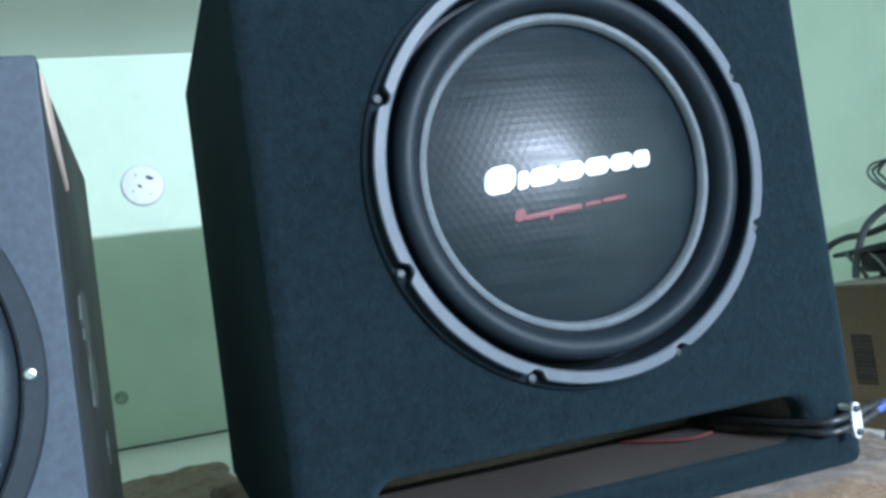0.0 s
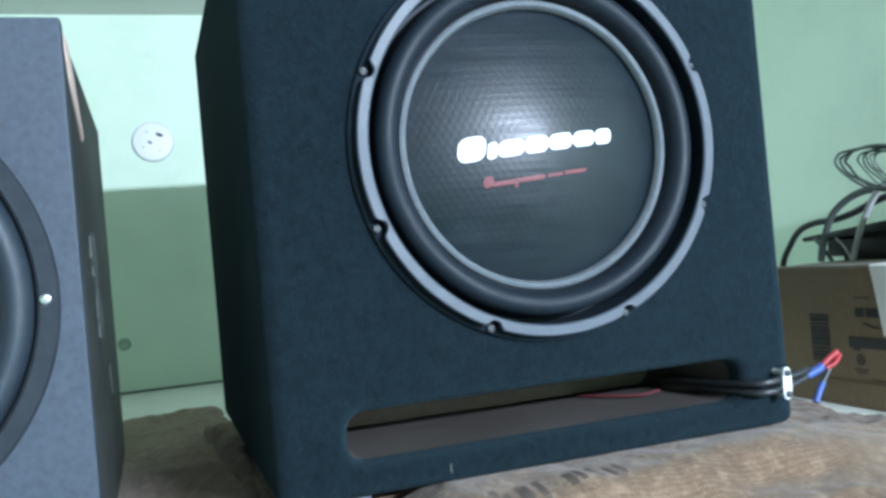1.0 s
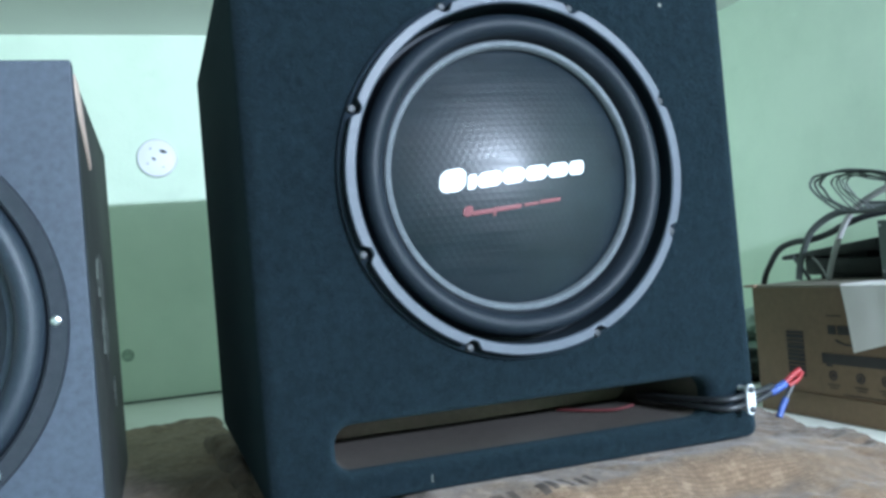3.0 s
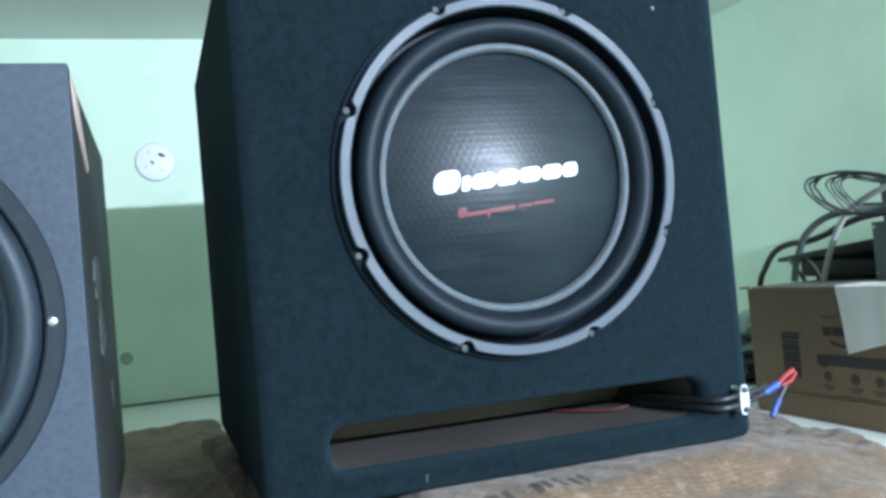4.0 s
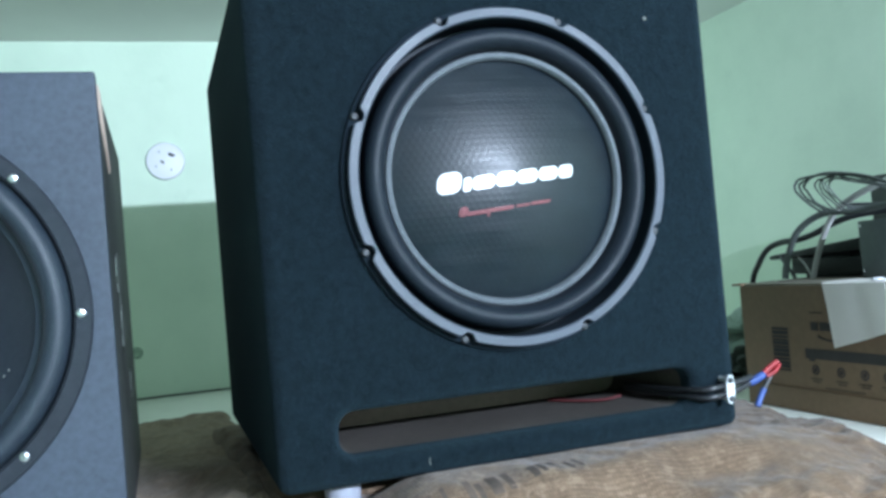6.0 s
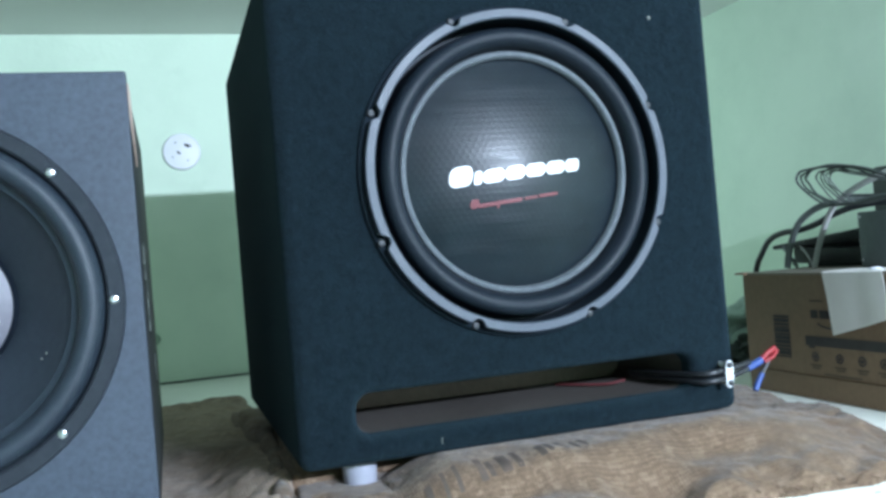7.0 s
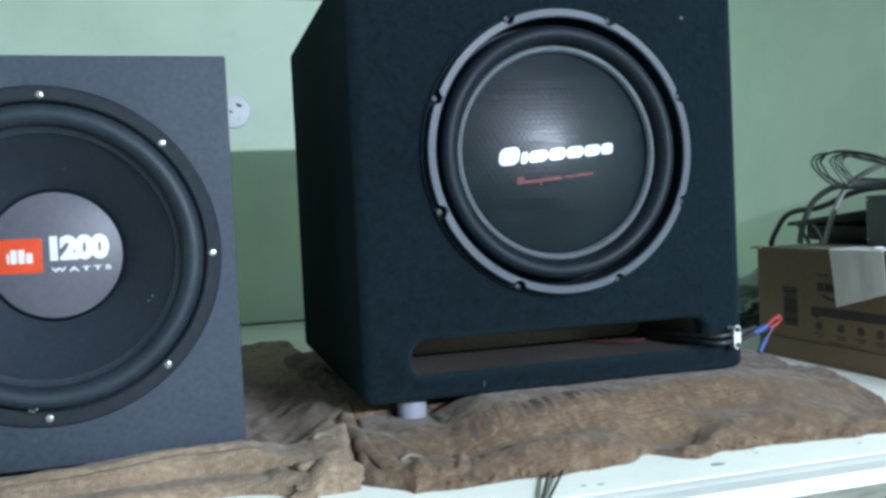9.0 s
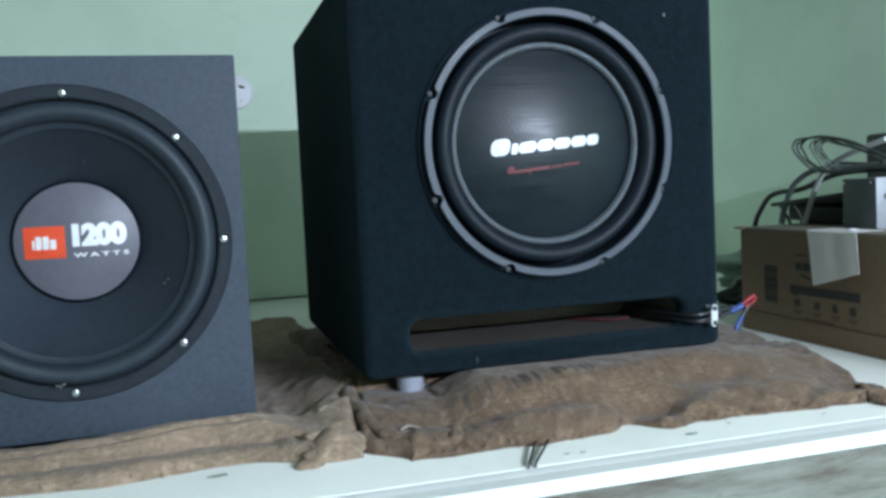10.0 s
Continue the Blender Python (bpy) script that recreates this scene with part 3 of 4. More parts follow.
    for dz in (0.0, -0.0075):
        p = smooth_path([(0.152, 0.11, 0.088 + dz * 0.4), (0.157, 0.050, 0.0895 + dz * 0.6), (0.169, -0.001, 0.0925 + dz), (0.194, -0.0035, 0.0945 + dz), (0.212, -0.002, 0.0965 + dz * 0.8), (0.222, 0.0, 0.098 + dz * 0.5)])
        add("speaker_cable", tube_bm(p, 0.0029), M_BLACKCABLE, "black speaker cable")
    for mat, lab, pts, r in ((M_BLUE, "blue taped wire end", [(0.219, 0.0, 0.0925), (0.227, 0.0, 0.0948), (0.236, 0.0, 0.0985)], 0.0038),
                             (M_RED, "red bare wire end", [(0.235, 0.0, 0.0985), (0.243, -0.001, 0.1045), (0.2520, -0.001, 0.1090)], 0.0027),
                             (M_RED, "red bare wire end", [(0.237, -0.003, 0.0970), (0.246, -0.004, 0.1005), (0.2535, -0.002, 0.1065)], 0.0020),
                             (M_BLACKCABLE, "black wire end", [(0.2515, 0.001, 0.1050), (0.2440, 0.001, 0.0950), (0.2350, 0.0, 0.0850)], 0.0022),
                             (M_BLUE, "blue taped wire end", [(0.2355, 0.0, 0.0855), (0.2305, 0.0, 0.0780), (0.2255, -0.001, 0.0700)], 0.0029)):
        add("wire_end", tube_bm(smooth_path(pts, 6), r), mat, lab)
    return t


carpet_subwoofer()


# ---- second subwoofer, charcoal vinyl ----
JX, JZ, JF = -0.4990, 0.2170, 0.030


def vinyl_subwoofer():
    t = thing("subwoofer", "charcoal grey vinyl subwoofer box with scuffed edges and black woofer", "subwoofer", (JX, 0.25, 0.024))
    inv = Matrix.Translation((-JX, -0.25, -0.024))

    def add(name, bm, mat, label="", parent=None):
        bm.transform(inv)
        return part(name, bm, mat, parent or t, label)

    x0, x1, z0, z1, y1 = -0.676, -0.331, 0.024, 0.399, 0.480
    add("front_board", cabinet_bm(x0, x1, JF, JF + 0.018, z0, z1, 0.0015, 0.002, [circle_loop(JX, JZ, 0.142)], 0.018, 2, True), M_VINYL)
    # the carcass behind, boards butted together
    for a in ((x0 + 0.001, x0 + 0.018, z0 + 0.001, z1 - 0.001), (x1 - 0.018, x1 - 0.001, z0 + 0.001, z1 - 0.001)):
        add("side_board", box_bm(a[0], a[1], JF + 0.0185, y1, a[2], a[3], 0.002), M_SIDE, "scuffed black side board")
    add("top_board", box_bm(x0 + 0.0185, x1 - 0.0185, JF + 0.0185, y1, z1 - 0.018, z1 - 0.001, 0.001), M_SIDE)
    add("bottom_board", box_bm(x0 + 0.0185, x1 - 0.0185, JF + 0.0185, y1, z0 + 0.001, z0 + 0.018, 0.001), M_SIDE)
    add("back_board", box_bm(x0 + 0.0185, x1 - 0.0185, y1 - 0.018, y1, z0 + 0.0185, z1 - 0.0185, 0.001), M_SIDE)
    # bare wood where the covering is torn off, and scraped patches
    torn = bmesh.new()
    pts = [(JF + 0.020, 0.393), (JF + 0.055, 0.393), (JF + 0.142, 0.342), (JF + 0.130, 0.336), (JF + 0.085, 0.352), (JF + 0.045, 0.368)]
    f = torn.faces.new([torn.verts.new((x1 - 0.0008, y, z)) for y, z in pts])
    ext = bmesh.ops.extrude_face_region(torn, geom=[f])
    bmesh.ops.translate(torn, vec=(0.0016, 0, 0), verts=[v for v in ext["geom"] if isinstance(v, bmesh.types.BMVert)])
    add("torn_edge", torn, M_BARE, "bare pale wood where the covering is torn")
    for (ya, yb, za, zb) in ((0.140, 0.235, 0.212, 0.272), (0.165, 0.250, 0.165, 0.222), (0.285, 0.315, 0.115, 0.150)):
        loop = []
        for k in range(18):
            a = 2 * math.pi * k / 18
            w = 0.78 + 0.16 * math.sin(3.1 * k) + 0.08 * math.sin(7.3 * k + ya * 90)
            loop.append(((ya + yb) / 2 + (yb - ya) / 2 * w * math.cos(a), (za + zb) / 2 + (zb - za) / 2 * w * math.sin(a)))
        sc = bmesh.new()
        f = sc.faces.new([sc.verts.new((x1 - 0.0008, y, z)) for y, z in loop])
        ext = bmesh.ops.extrude_face_region(sc, geom=[f])
        bmesh.ops.translate(sc, vec=(0.0012, 0, 0), verts=[v for v in ext["geom"] if isinstance(v, bmesh.types.BMVert)])
        add("scrape", sc, M_SIDESCRAPE, "grey scraped patch on the side")
    c = (JX, JF - 0.025, JZ)
    fr = add("woofer_frame", lathe_bm([(0.150, 0.03), (0.1545, 0.0245), (0.1545, 0.0225), (0.153, 0.0205), (0.1425, 0.0195), (0.1405, 0.0215), (0.140, 0.05)], 128, c), M_GASKET, "black woofer frame with a rubber gasket")
    roll = [(0.1415, 0.028), (0.1400, 0.029)]
    for k in range(17):
        a2 = math.pi * k / 16
        roll.append((0.1288 + 0.0102 * math.cos(a2), 0.027 - 0.0130 * math.sin(a2)))
    roll += [(0.1155, 0.030), (0.113, 0.031)]
    add("surround", lathe_bm(roll, 128, c), M_FOAM, "dark grey half-roll foam surround")
    cone = [(0.1150 - 0.0530 * (k / 16), 0.030 + 0.068 * (k / 16) ** 0.9) for k in range(17)]
    add("cone", lathe_bm(cone, 128, c), M_PAPER_CONE, "matt black paper cone with specks of lint")
    cap = [(0.0650, 0.096), (0.0640, 0.090), (0.0622, 0.0875), (0.0606, 0.0890)]
    add("cap_rim", lathe_bm(cap, 96, c), M_RUBBER, "black glued rim round the dust cap")
    dome = [(0.0612 * (1 - k / 20), 0.0885 - 0.0095 * (1 - (1 - k / 20) ** 2)) for k in range(21)]
    dust = add("dust_cap", lathe_bm(dome, 96, c), M_CAP, "grey violet domed dust cap")
    for k in range(8):
        a3 = radians(45 * k - 1.6)
        add("screw", screw_bm((JX + 0.1458 * math.cos(a3), JF - 0.0048, JZ + 0.1458 * math.sin(a3)), 0.0038, 0.0030), M_SCREW, "", fr)

    def surf(x, z):
        r = math.hypot(x - JX, z - JZ) / 0.0612
        return c[1] + 0.0885 - 0.0095 * (1 - r * r)

    def decal(loop, name, mat, label, lift=0.0010):
        bm = film_bm(loop, surf, lift)
        return add(name, bm, mat, label, dust)

    lx, lz = JX - 0.0512, JZ - 0.0160
    decal(rounded_loop(lx, lx + 0.0405, lz, lz + 0.0330, 0.0012, 3), "brand_patch", M_ORANGE, "orange red brand patch")
    for k, (w, h) in enumerate(((0.0022, 0.0100), (0.0058, 0.0135), (0.0058, 0.0135), (0.0058, 0.0100))):
        x = lx + 0.0085 + (0, 0.0034, 0.0104, 0.0174)[k]
        decal(rounded_loop(x, x + w, lz + 0.0095, lz + 0.0095 + h, 0.0010, 3), "brand_bar", M_WHITE, "pale bar on the brand patch", 0.0016)

    def lettering(body, size, x, z, width, spacing=1.0, bold=0.0):
        cu = bpy.data.curves.new("lettering", "FONT")
        cu.body, cu.size, cu.extrude, cu.offset = body, size, 0.0004, bold
        cu.space_character = spacing
        tmp = new("lettering", cu)
        bpy.context.view_layer.update()
        me = bpy.data.meshes.new_from_object(tmp.evaluated_get(bpy.context.evaluated_depsgraph_get()))
        xs = [v.co.x for v in me.vertices]
        s = width / (max(xs) - min(xs))
        bm = bmesh.new()
        bm.from_mesh(me)
        for v in bm.verts:
            px, pz = x + (v.co.x - min(xs)) * s, z + v.co.y
            v.co = (px, surf(px, pz) - 0.0012 - v.co.z, pz)
        bpy.data.objects.remove(tmp)
        return add("lettering", bm, M_WHITE, "white lettering reading " + body, dust)

    lettering("1200", 0.0285, JX - 0.0038, JZ - 0.0030, 0.0530, 0.96, 0.0021)
    lettering("WATTS", 0.0058, JX - 0.0036, JZ - 0.0160, 0.0540, 1.5, 0.0002)
    for x, z in ((-0.020, -0.137), (-0.014, -0.136), (-0.017, -0.138)):
        add("speck", lathe_bm([(0.0016, 0.0), (0.001, -0.0012), (0, -0.0014)], 8, (JX + x, JF - 0.006, JZ + z)), M_SCREW, "bright speck of glue")
    # specks of lint on cone and cap
    rng = random.Random(4)
    for k in range(7):
        a = rng.uniform(0, 2 * math.pi)
        r = rng.uniform(0.055, 0.108)
        y = c[1] + (0.0870 if r < 0.065 else 0.030 + 0.068 * ((0.1150 - r) / 0.0530) ** 0.9)
        s = rng.uniform(0.0006, 0.0014)
        add("lint", lathe_bm([(s, 0.0002), (s * 0.7, -0.0006), (0, -0.0008)], 7, (JX + r * math.cos(a), y, JZ + r * math.sin(a))), M_SCRAPE, "speck of pale lint")
    return t


vinyl_subwoofer()


# ---- jute sacks ----
def sack(name, label, outline, height, material, nu=190, nv=150):
    """A sack lying flat: a folded sheet with a rounded hem; height(x, y) lifts it."""
    bm = bmesh.new()
    top = []
    for i in range(nu + 1):
        row = []
        for j in range(nv + 1):
            u, v = i / nu, (j / nv) ** 1.8
            x, y = outline(u, v)
            d = min(min(u, 1 - u) * 0.6, min(v, 1 - v) * 0.7)
            hem = math.sqrt(max(0.0, 1 - (1 - min(1, d / 0.010)) ** 2))
            z = 0.0015 + hem * height(x, y, u, v)
            row.append(bm.verts.new((x, y, z)))
        top.append(row)
    for i in range(nu):
        for j in range(nv):
            bm.faces.new((top[i][j], top[i + 1][j], top[i + 1][j + 1], top[i][j + 1]))
    rim = [top[i][0] for i in range(nu + 1)] + [top[nu][j] for j in range(1, nv + 1)] + [top[i][nv] for i in range(nu - 1, -1, -1)] + [top[0][j] for j in range(nv - 1, 0, -1)]
    low = [bm.verts.new((v.co.x, v.co.y, 0.0004)) for v in rim]
    for k in range(len(rim)):
        bm.faces.new((rim[k], low[k], low[(k + 1) % len(rim)], rim[(k + 1) % len(rim)]))
    return tagged(mesh_ob(name, bm, material), label, "sack")


def n3(x, y, s, k=0.0):
    return noise.noise(Vector((x * s, y * s, k)))


def bumpf(x, y, cx, cy, sx, sy):
    return math.exp(-((x - cx) / sx) ** 2 - ((y - cy) / sy) ** 2)


def sm(a, b, x):
    t = min(1, max(0, (x - a) / (b - a)))
    return t * t * (3 - 2 * t)


def right_outline(u, v):
    x0 = -0.246 + 0.022 * math.sin(2.6 * v + 0.4) + 0.010 * n3(0, v, 6, 2) + 0.038 * (1 - sm(0.0, 0.075, v))
    x1 = 0.338 + 0.045 * v + 0.010 * n3(1, v, 7, 5)
    y0 = -0.108 + 0.014 * n3(u, 0, 6, 8) + 0.006 * n3(u, 0, 19, 3) + 0.022 * bumpf(u, 0, 0.435, 0, 0.03, 1) - 0.012 * bumpf(u, 0, 0.51, 0, 0.03, 1) - 0.012 * sm(0.6, 0.9, u)
    y1 = 0.60 if u < 0.75 else 0.60 - 0.36 * sm(0.75, 1.0, u)
    return x0 + (x1 - x0) * u, y0 + (y1 - y0) * v


def right_height(x, y, u, v):
    w = 0.011 + 0.018 * sm(-0.08, 0.0, y) + 0.006 * n3(x, y, 9, 4) + 0.0042 * n3(x, y, 28, 7) + 0.0022 * n3(x, y, 66, 9) + 0.0010 * n3(x, y, 150, 11)
    # bulge of the folded cloth against the box front
    along = sm(-0.158, -0.088, x) * (1 - sm(0.21, 0.33, x))
    crest = 0.0505 - 0.003 * sm(0.17, 0.21, x) + 0.003 * n3(x, 0, 9, 3)
    k = along * sm(-0.105, -0.005, y + 0.012 * n3(x, 1, 12, 5)) * (1 - sm(0.035, 0.065, y))
    w += max(0.0, crest - w) * k
    # folds running towards the front edge
    w += 0.009 * max(0, n3(x * 1.5 + y * 0.8, y * 0.35, 14, 12)) * (1 - sm(0, 0.1, y))
    w += 0.006 * max(0, n3(x * 0.6 - y * 1.4, x * 0.5, 17, 15)) * (1 - sm(0, 0.1, y))
    # thick front ridge, hollows behind it, a mound against the box
    w += 0.007 * bumpf(x, y, -0.07, -0.088, 0.075, 0.012) - 0.011 * bumpf(x, y, -0.085, -0.060, 0.075, 0.013)
    w += 0.007 * bumpf(x, y, 0.02, -0.040, 0.055, 0.017) - 0.012 * bumpf(x, y, 0.065, -0.078, 0.035, 0.016)
    w -= 0.010 * bumpf(x, y, 0.145, -0.050, 0.050, 0.014) - 0.007 * bumpf(x, y, 0.20, -0.085, 0.07, 0.014)
    w += 0.004 * abs(n3(x + 0.3 * y, y, 22, 33)) - 0.0015
    # cloth pushed up under the box, the foot pressed into it
    under = sm(0.060, 0.10, y) * (1 - sm(0.22, 0.30, y)) * sm(-0.222, -0.205, x) * (1 - sm(0.19, 0.22, x))
    w += max(0.0, 0.050 + 0.004 * n3(x, y, 14, 36) - w) * under
    w = max(w, 0.0275 * bumpf(x, y, -0.160, 0.03, 0.045, 0.03))
    w = max(w, (0.043 + 0.003 * n3(0, y, 12, 38)) * math.exp(-((x + 0.221) / 0.024) ** 2) * sm(-0.07, 0.05, y) * (1 - sm(0.30, 0.42, y)))
    low = 0.0515 if ((y < 0.065 and x > -0.142) or y > 0.074) else 0.0290
    cap = low if (0.0 < y < 0.50 and -0.222 < x < 0.217) else 0.09
    return max(0.003, min(w, cap))


def left_outline(u, v):
    x0 = -1.05
    x1 = -0.226 + 0.04 * math.sin(3.0 * v - 0.35) * (1 - v) + 0.012 * n3(0, v, 8, 22) + 0.03 * v
    y0 = -0.047 + 0.012 * n3(u, 0, 5, 18) + 0.006 * n3(u, 0, 17, 23) - 0.018 * bumpf(u, 0, 0.70, 0, 0.08, 1) - 0.03 * sm(0.86, 0.95, u)
    y1 = 0.84 + 0.03 * n3(u, 1, 7, 31)
    return x0 + (x1 - x0) * u, y0 + (y1 - y0) * v


def left_height(x, y, u, v):
    w = 0.011 + 0.004 * n3(x, y, 8, 44) + 0.0022 * n3(x, y, 26, 47) + 0.0012 * n3(x, y, 75, 49)
    # the hem turned back over itself in front of the box: a lower layer, a crease, an upper layer
    f = 1 - sm(0.020, 0.030, y)
    crease = -0.022 + 0.012 * bumpf(x, 0, -0.38, 0, 0.05, 1) - 0.014 * sm(-0.33, -0.27, x) + 0.006 * n3(x, 0, 9, 61)
    swell = 0.016 * (0.9 + 0.5 * n3(x, 0.3, 5, 52)) * (1 - 0.65 * sm(-0.33, -0.27, x))
    w += f * (swell * sm(crease - 0.002, crease + 0.008, y) - 0.006 * math.exp(-((y - crease + 0.003) / 0.0028) ** 2))
    second = crease + 0.024 + 0.008 * n3(x, 0, 6, 68)
    w += f * (0.004 * sm(second - 0.002, second + 0.004, y) - 0.003 * math.exp(-((y - second + 0.002) / 0.0022) ** 2)) * (1 - sm(-0.36, -0.30, x))
    # wrinkles between the two boxes
    g = sm(-0.325, -0.305, x)
    w += g * (0.013 * max(0, n3(x * 1.2 + y, y * 0.5, 10, 57)) + 0.007 * max(0, n3(x * 1.4 - y * 0.8, y, 17, 59)) + 0.021 * sm(-0.30, -0.24, x) * sm(-0.055, 0.02, y) * (1 - sm(0.20, 0.45, y)))
    cap = 0.0225 if (0.025 < y < 0.50 and -0.685 < x < -0.322) else 0.09
    return max(0.003, min(w, cap))


sack_r = sack("jute_sack", "brown jute sack folded flat under the carpeted subwoofer", right_outline, right_height, M_BURLAP, 230, 170)
sack_l = sack("jute_sack", "crumpled brown jute sack with a bunched corner under the grey subwoofer", left_outline, left_height, M_OLDJUTE, 330, 200)


def lump(parent, name, label, centre, size, turn, seed, amp):
    """A bunched piece of cloth: a squashed, deeply creased ball."""
    bm = bmesh.new()
    bmesh.ops.create_icosphere(bm, subdivisions=5, radius=1.0)
    for v in bm.verts:
        d = v.co.normalized()
        r = 1 + amp * noise.noise(d * 1.3 + Vector((seed, 0, 0))) + 0.35 * amp * noise.noise(d * 3.1 + Vector((0, seed, 0))) - 0.22 * amp * math.exp(-(6 * noise.noise(d * 1.6 + Vector((0, 0, seed)))) ** 2)
        v.co = Vector((d.x * size[0] * r, d.y * size[1] * r, d.z * size[2] * r))
    bm.transform(Matrix.Translation(centre) @ Matrix.Rotation(radians(turn), 4, "Z"))
    for v in bm.verts:
        v.co.z = max(v.co.z, 0.0012)
    return part(name, bm, parent.data.materials[0], parent, label)


def top_z(ob, x, y):
    hit, place, _, _ = ob.ray_cast(Vector((x, y, 1)), Vector((0, 0, -1)))
    return place.z if hit else 0.0


def cloth_fold(ob, points, r, flat, lift, seed):
    """A flattened roll of cloth lying on the sack, thinning out at both ends."""
    path = smooth_path([(x, y, top_z(ob, x, y) + lift) for x, y in points], 12)
    n = len(path) - 1
    bm = tube_bm([Vector((p.x, p.y, 0)) for p in path], lambda t: r * (0.25 + 0.75 * math.sin(math.pi * min(1, max(0, t))) ** 0.5) * (1 + 0.25 * n3(t, seed, 7, seed) + 0.12 * n3(t, seed, 23, seed)), 16)
    for k, v in enumerate(bm.verts):
        v.co.z = v.co.z * flat + path[min(n, k // 16)].z + 0.0012 * n3(v.co.x, v.co.y, 60, seed)
    return part("fold", bm, ob.data.materials[0], ob, "overlapping fold of the jute")


cloth_fold(sack_l, [(-0.305, -0.086), (-0.290, -0.079), (-0.270, -0.069), (-0.250, -0.060), (-0.232, -0.055)], 0.0125, 0.80, 0.001, 3.0)
cloth_fold(sack_l, [(-0.292, -0.058), (-0.276, -0.050), (-0.258, -0.046), (-0.240, -0.047)], 0.0090, 0.80, 0.003, 7.0)
lump(sack_l, "bunched_corner", "bunched corner of the sack", (-0.262, -0.060, 0.010), (0.036, 0.018, 0.011), 24, 5.0, 0.22)
hem = smooth_path([(-0.216, 0.33, 0.038), (-0.220, 0.22, 0.040), (-0.228, 0.10, 0.038), (-0.231, 0.02, 0.032), (-0.224, -0.04, 0.022), (-0.200, -0.078, 0.015), (-0.178, -0.096, 0.013), (-0.160, -0.096, 0.014), (-0.151, -0.084, 0.016), (-0.161, -0.074, 0.018), (-0.174, -0.075, 0.018), (-0.173, -0.083, 0.018), (-0.165, -0.083, 0.019)], 14)
hem = [p + Vector((0.007 * n3(p.x, p.y, 40, 3), 0.005 * n3(p.x, p.y, 45, 6), 0.004 * n3(p.x, p.y, 50, 9) - 0.002)) for p in hem]
part("rolled_hem", tube_bm(hem, lambda t: (0.0078 - 0.003 * sm(0.55, 0.75, t)) * (1 + 0.16 * math.sin(31 * t) + 0.14 * math.sin(83 * t + 1.0) + 0.08 * math.sin(171 * t)), 14), M_BURLAP, sack_r, "rolled frayed hem of the sack")
lump(sack_r, "hem_fold", "folded hem corner of the sack", (-0.172, -0.080, 0.010), (0.034, 0.020, 0.012), 15, 2.0, 0.22)


def fringe(ob, outline, count, seed):
    """Loose fibres sticking out along the front edge of a sack."""
    rng = random.Random(seed)
    bm = bmesh.new()
    for k in range(count):
        u = rng.uniform(0.02, 0.985)
        x, y = outline(u, 0.0)
        z = rng.uniform(0.002, 0.010)
        d = rng.uniform(0.002, 0.0075)
        a = radians(rng.uniform(-150, -30))
        pts = [Vector((x, y + 0.004, z)), Vector((x + 0.5 * d * math.cos(a), y + 0.5 * d * math.sin(a), z + rng.uniform(-0.001, 0.002))),
               Vector((x + d * math.cos(a), y + d * math.sin(a), max(0.0006, z + rng.uniform(-0.004, 0.002))))]
        tube_bm(pts, 0.00038, 4, bm)
    return tagged(part("fringe", bm, ob.data.materials[0], ob, "frayed loose fibres along the edge"), kind="stuff")


fringe(sack_r, right_outline, 170, 21)
fringe(sack_l, left_outline, 120, 22)

# unreadable printing on the sack, as plain dark bars
rng = random.Random(9)
for k in range(14):
    x = -0.122 + 0.0115 * k + rng.uniform(-0.003, 0.003)
    w, l = rng.uniform(0.0016, 0.0050), rng.uniform(0.018, 0.030)
    if k in (3, 8):
        continue
    bm = bmesh.new()
    y0 = -0.052 + 0.0016 * k
    grid = [[bm.verts.new((x + w * (i / 2 - 1), y0 + l * (j / 5), top_z(sack_r, x + w * (i / 2 - 1), y0 + l * (j / 5)) + 0.0003)) for j in range(6)] for i in range(5)]
    for i in range(4):
        for j in range(5):
            bm.faces.new((grid[i][j], grid[i + 1][j], grid[i + 1][j + 1], grid[i][j + 1]))
    ext = bmesh.ops.extrude_face_region(bm, geom=bm.faces[:])
    bmesh.ops.translate(bm, vec=(0, 0, -0.0006), verts=[v for v in ext["geom"] if isinstance(v, bmesh.types.BMVert)])
    part("printed_bar", bm, M_SACKINK, sack_r, "faded dark printing on the jute")

# twisted jute cord at the sack's corner
cord = smooth_path([(0.318, -0.098, 0.012), (0.312, -0.112, 0.010), (0.310, -0.132, 0.006), (0.318, -0.150, 0.006), (0.335, -0.156, 0.006), (0.355, -0.146, 0.006), (0.375, -0.12, 0.006)], 12)
part("cord", tube_bm(cord, lambda t: 0.0048 + 0.0008 * math.sin(160 * t), 10), M_BURLAP, sack_r, "loose twisted jute cord")

# lint scraps on the left sack
for (x, y, r) in ((-0.262, 0.0, 0.008), (-0.19, -0.062, 0.010)):
    ob = sack_l if x < -0.25 else sack_r
    z = top_z(ob, x, y)
    pts = smooth_path([(x - r, y, z + 0.003), (x, y + r * 0.5, z + 0.005), (x + r, y, z + 0.003), (x + r * 1.3, y - r * 0.6, z + 0.002)], 6)
    part("loose_thread", tube_bm(pts, 0.0016, 6), M_CARDTOP, ob, "pale frayed thread")

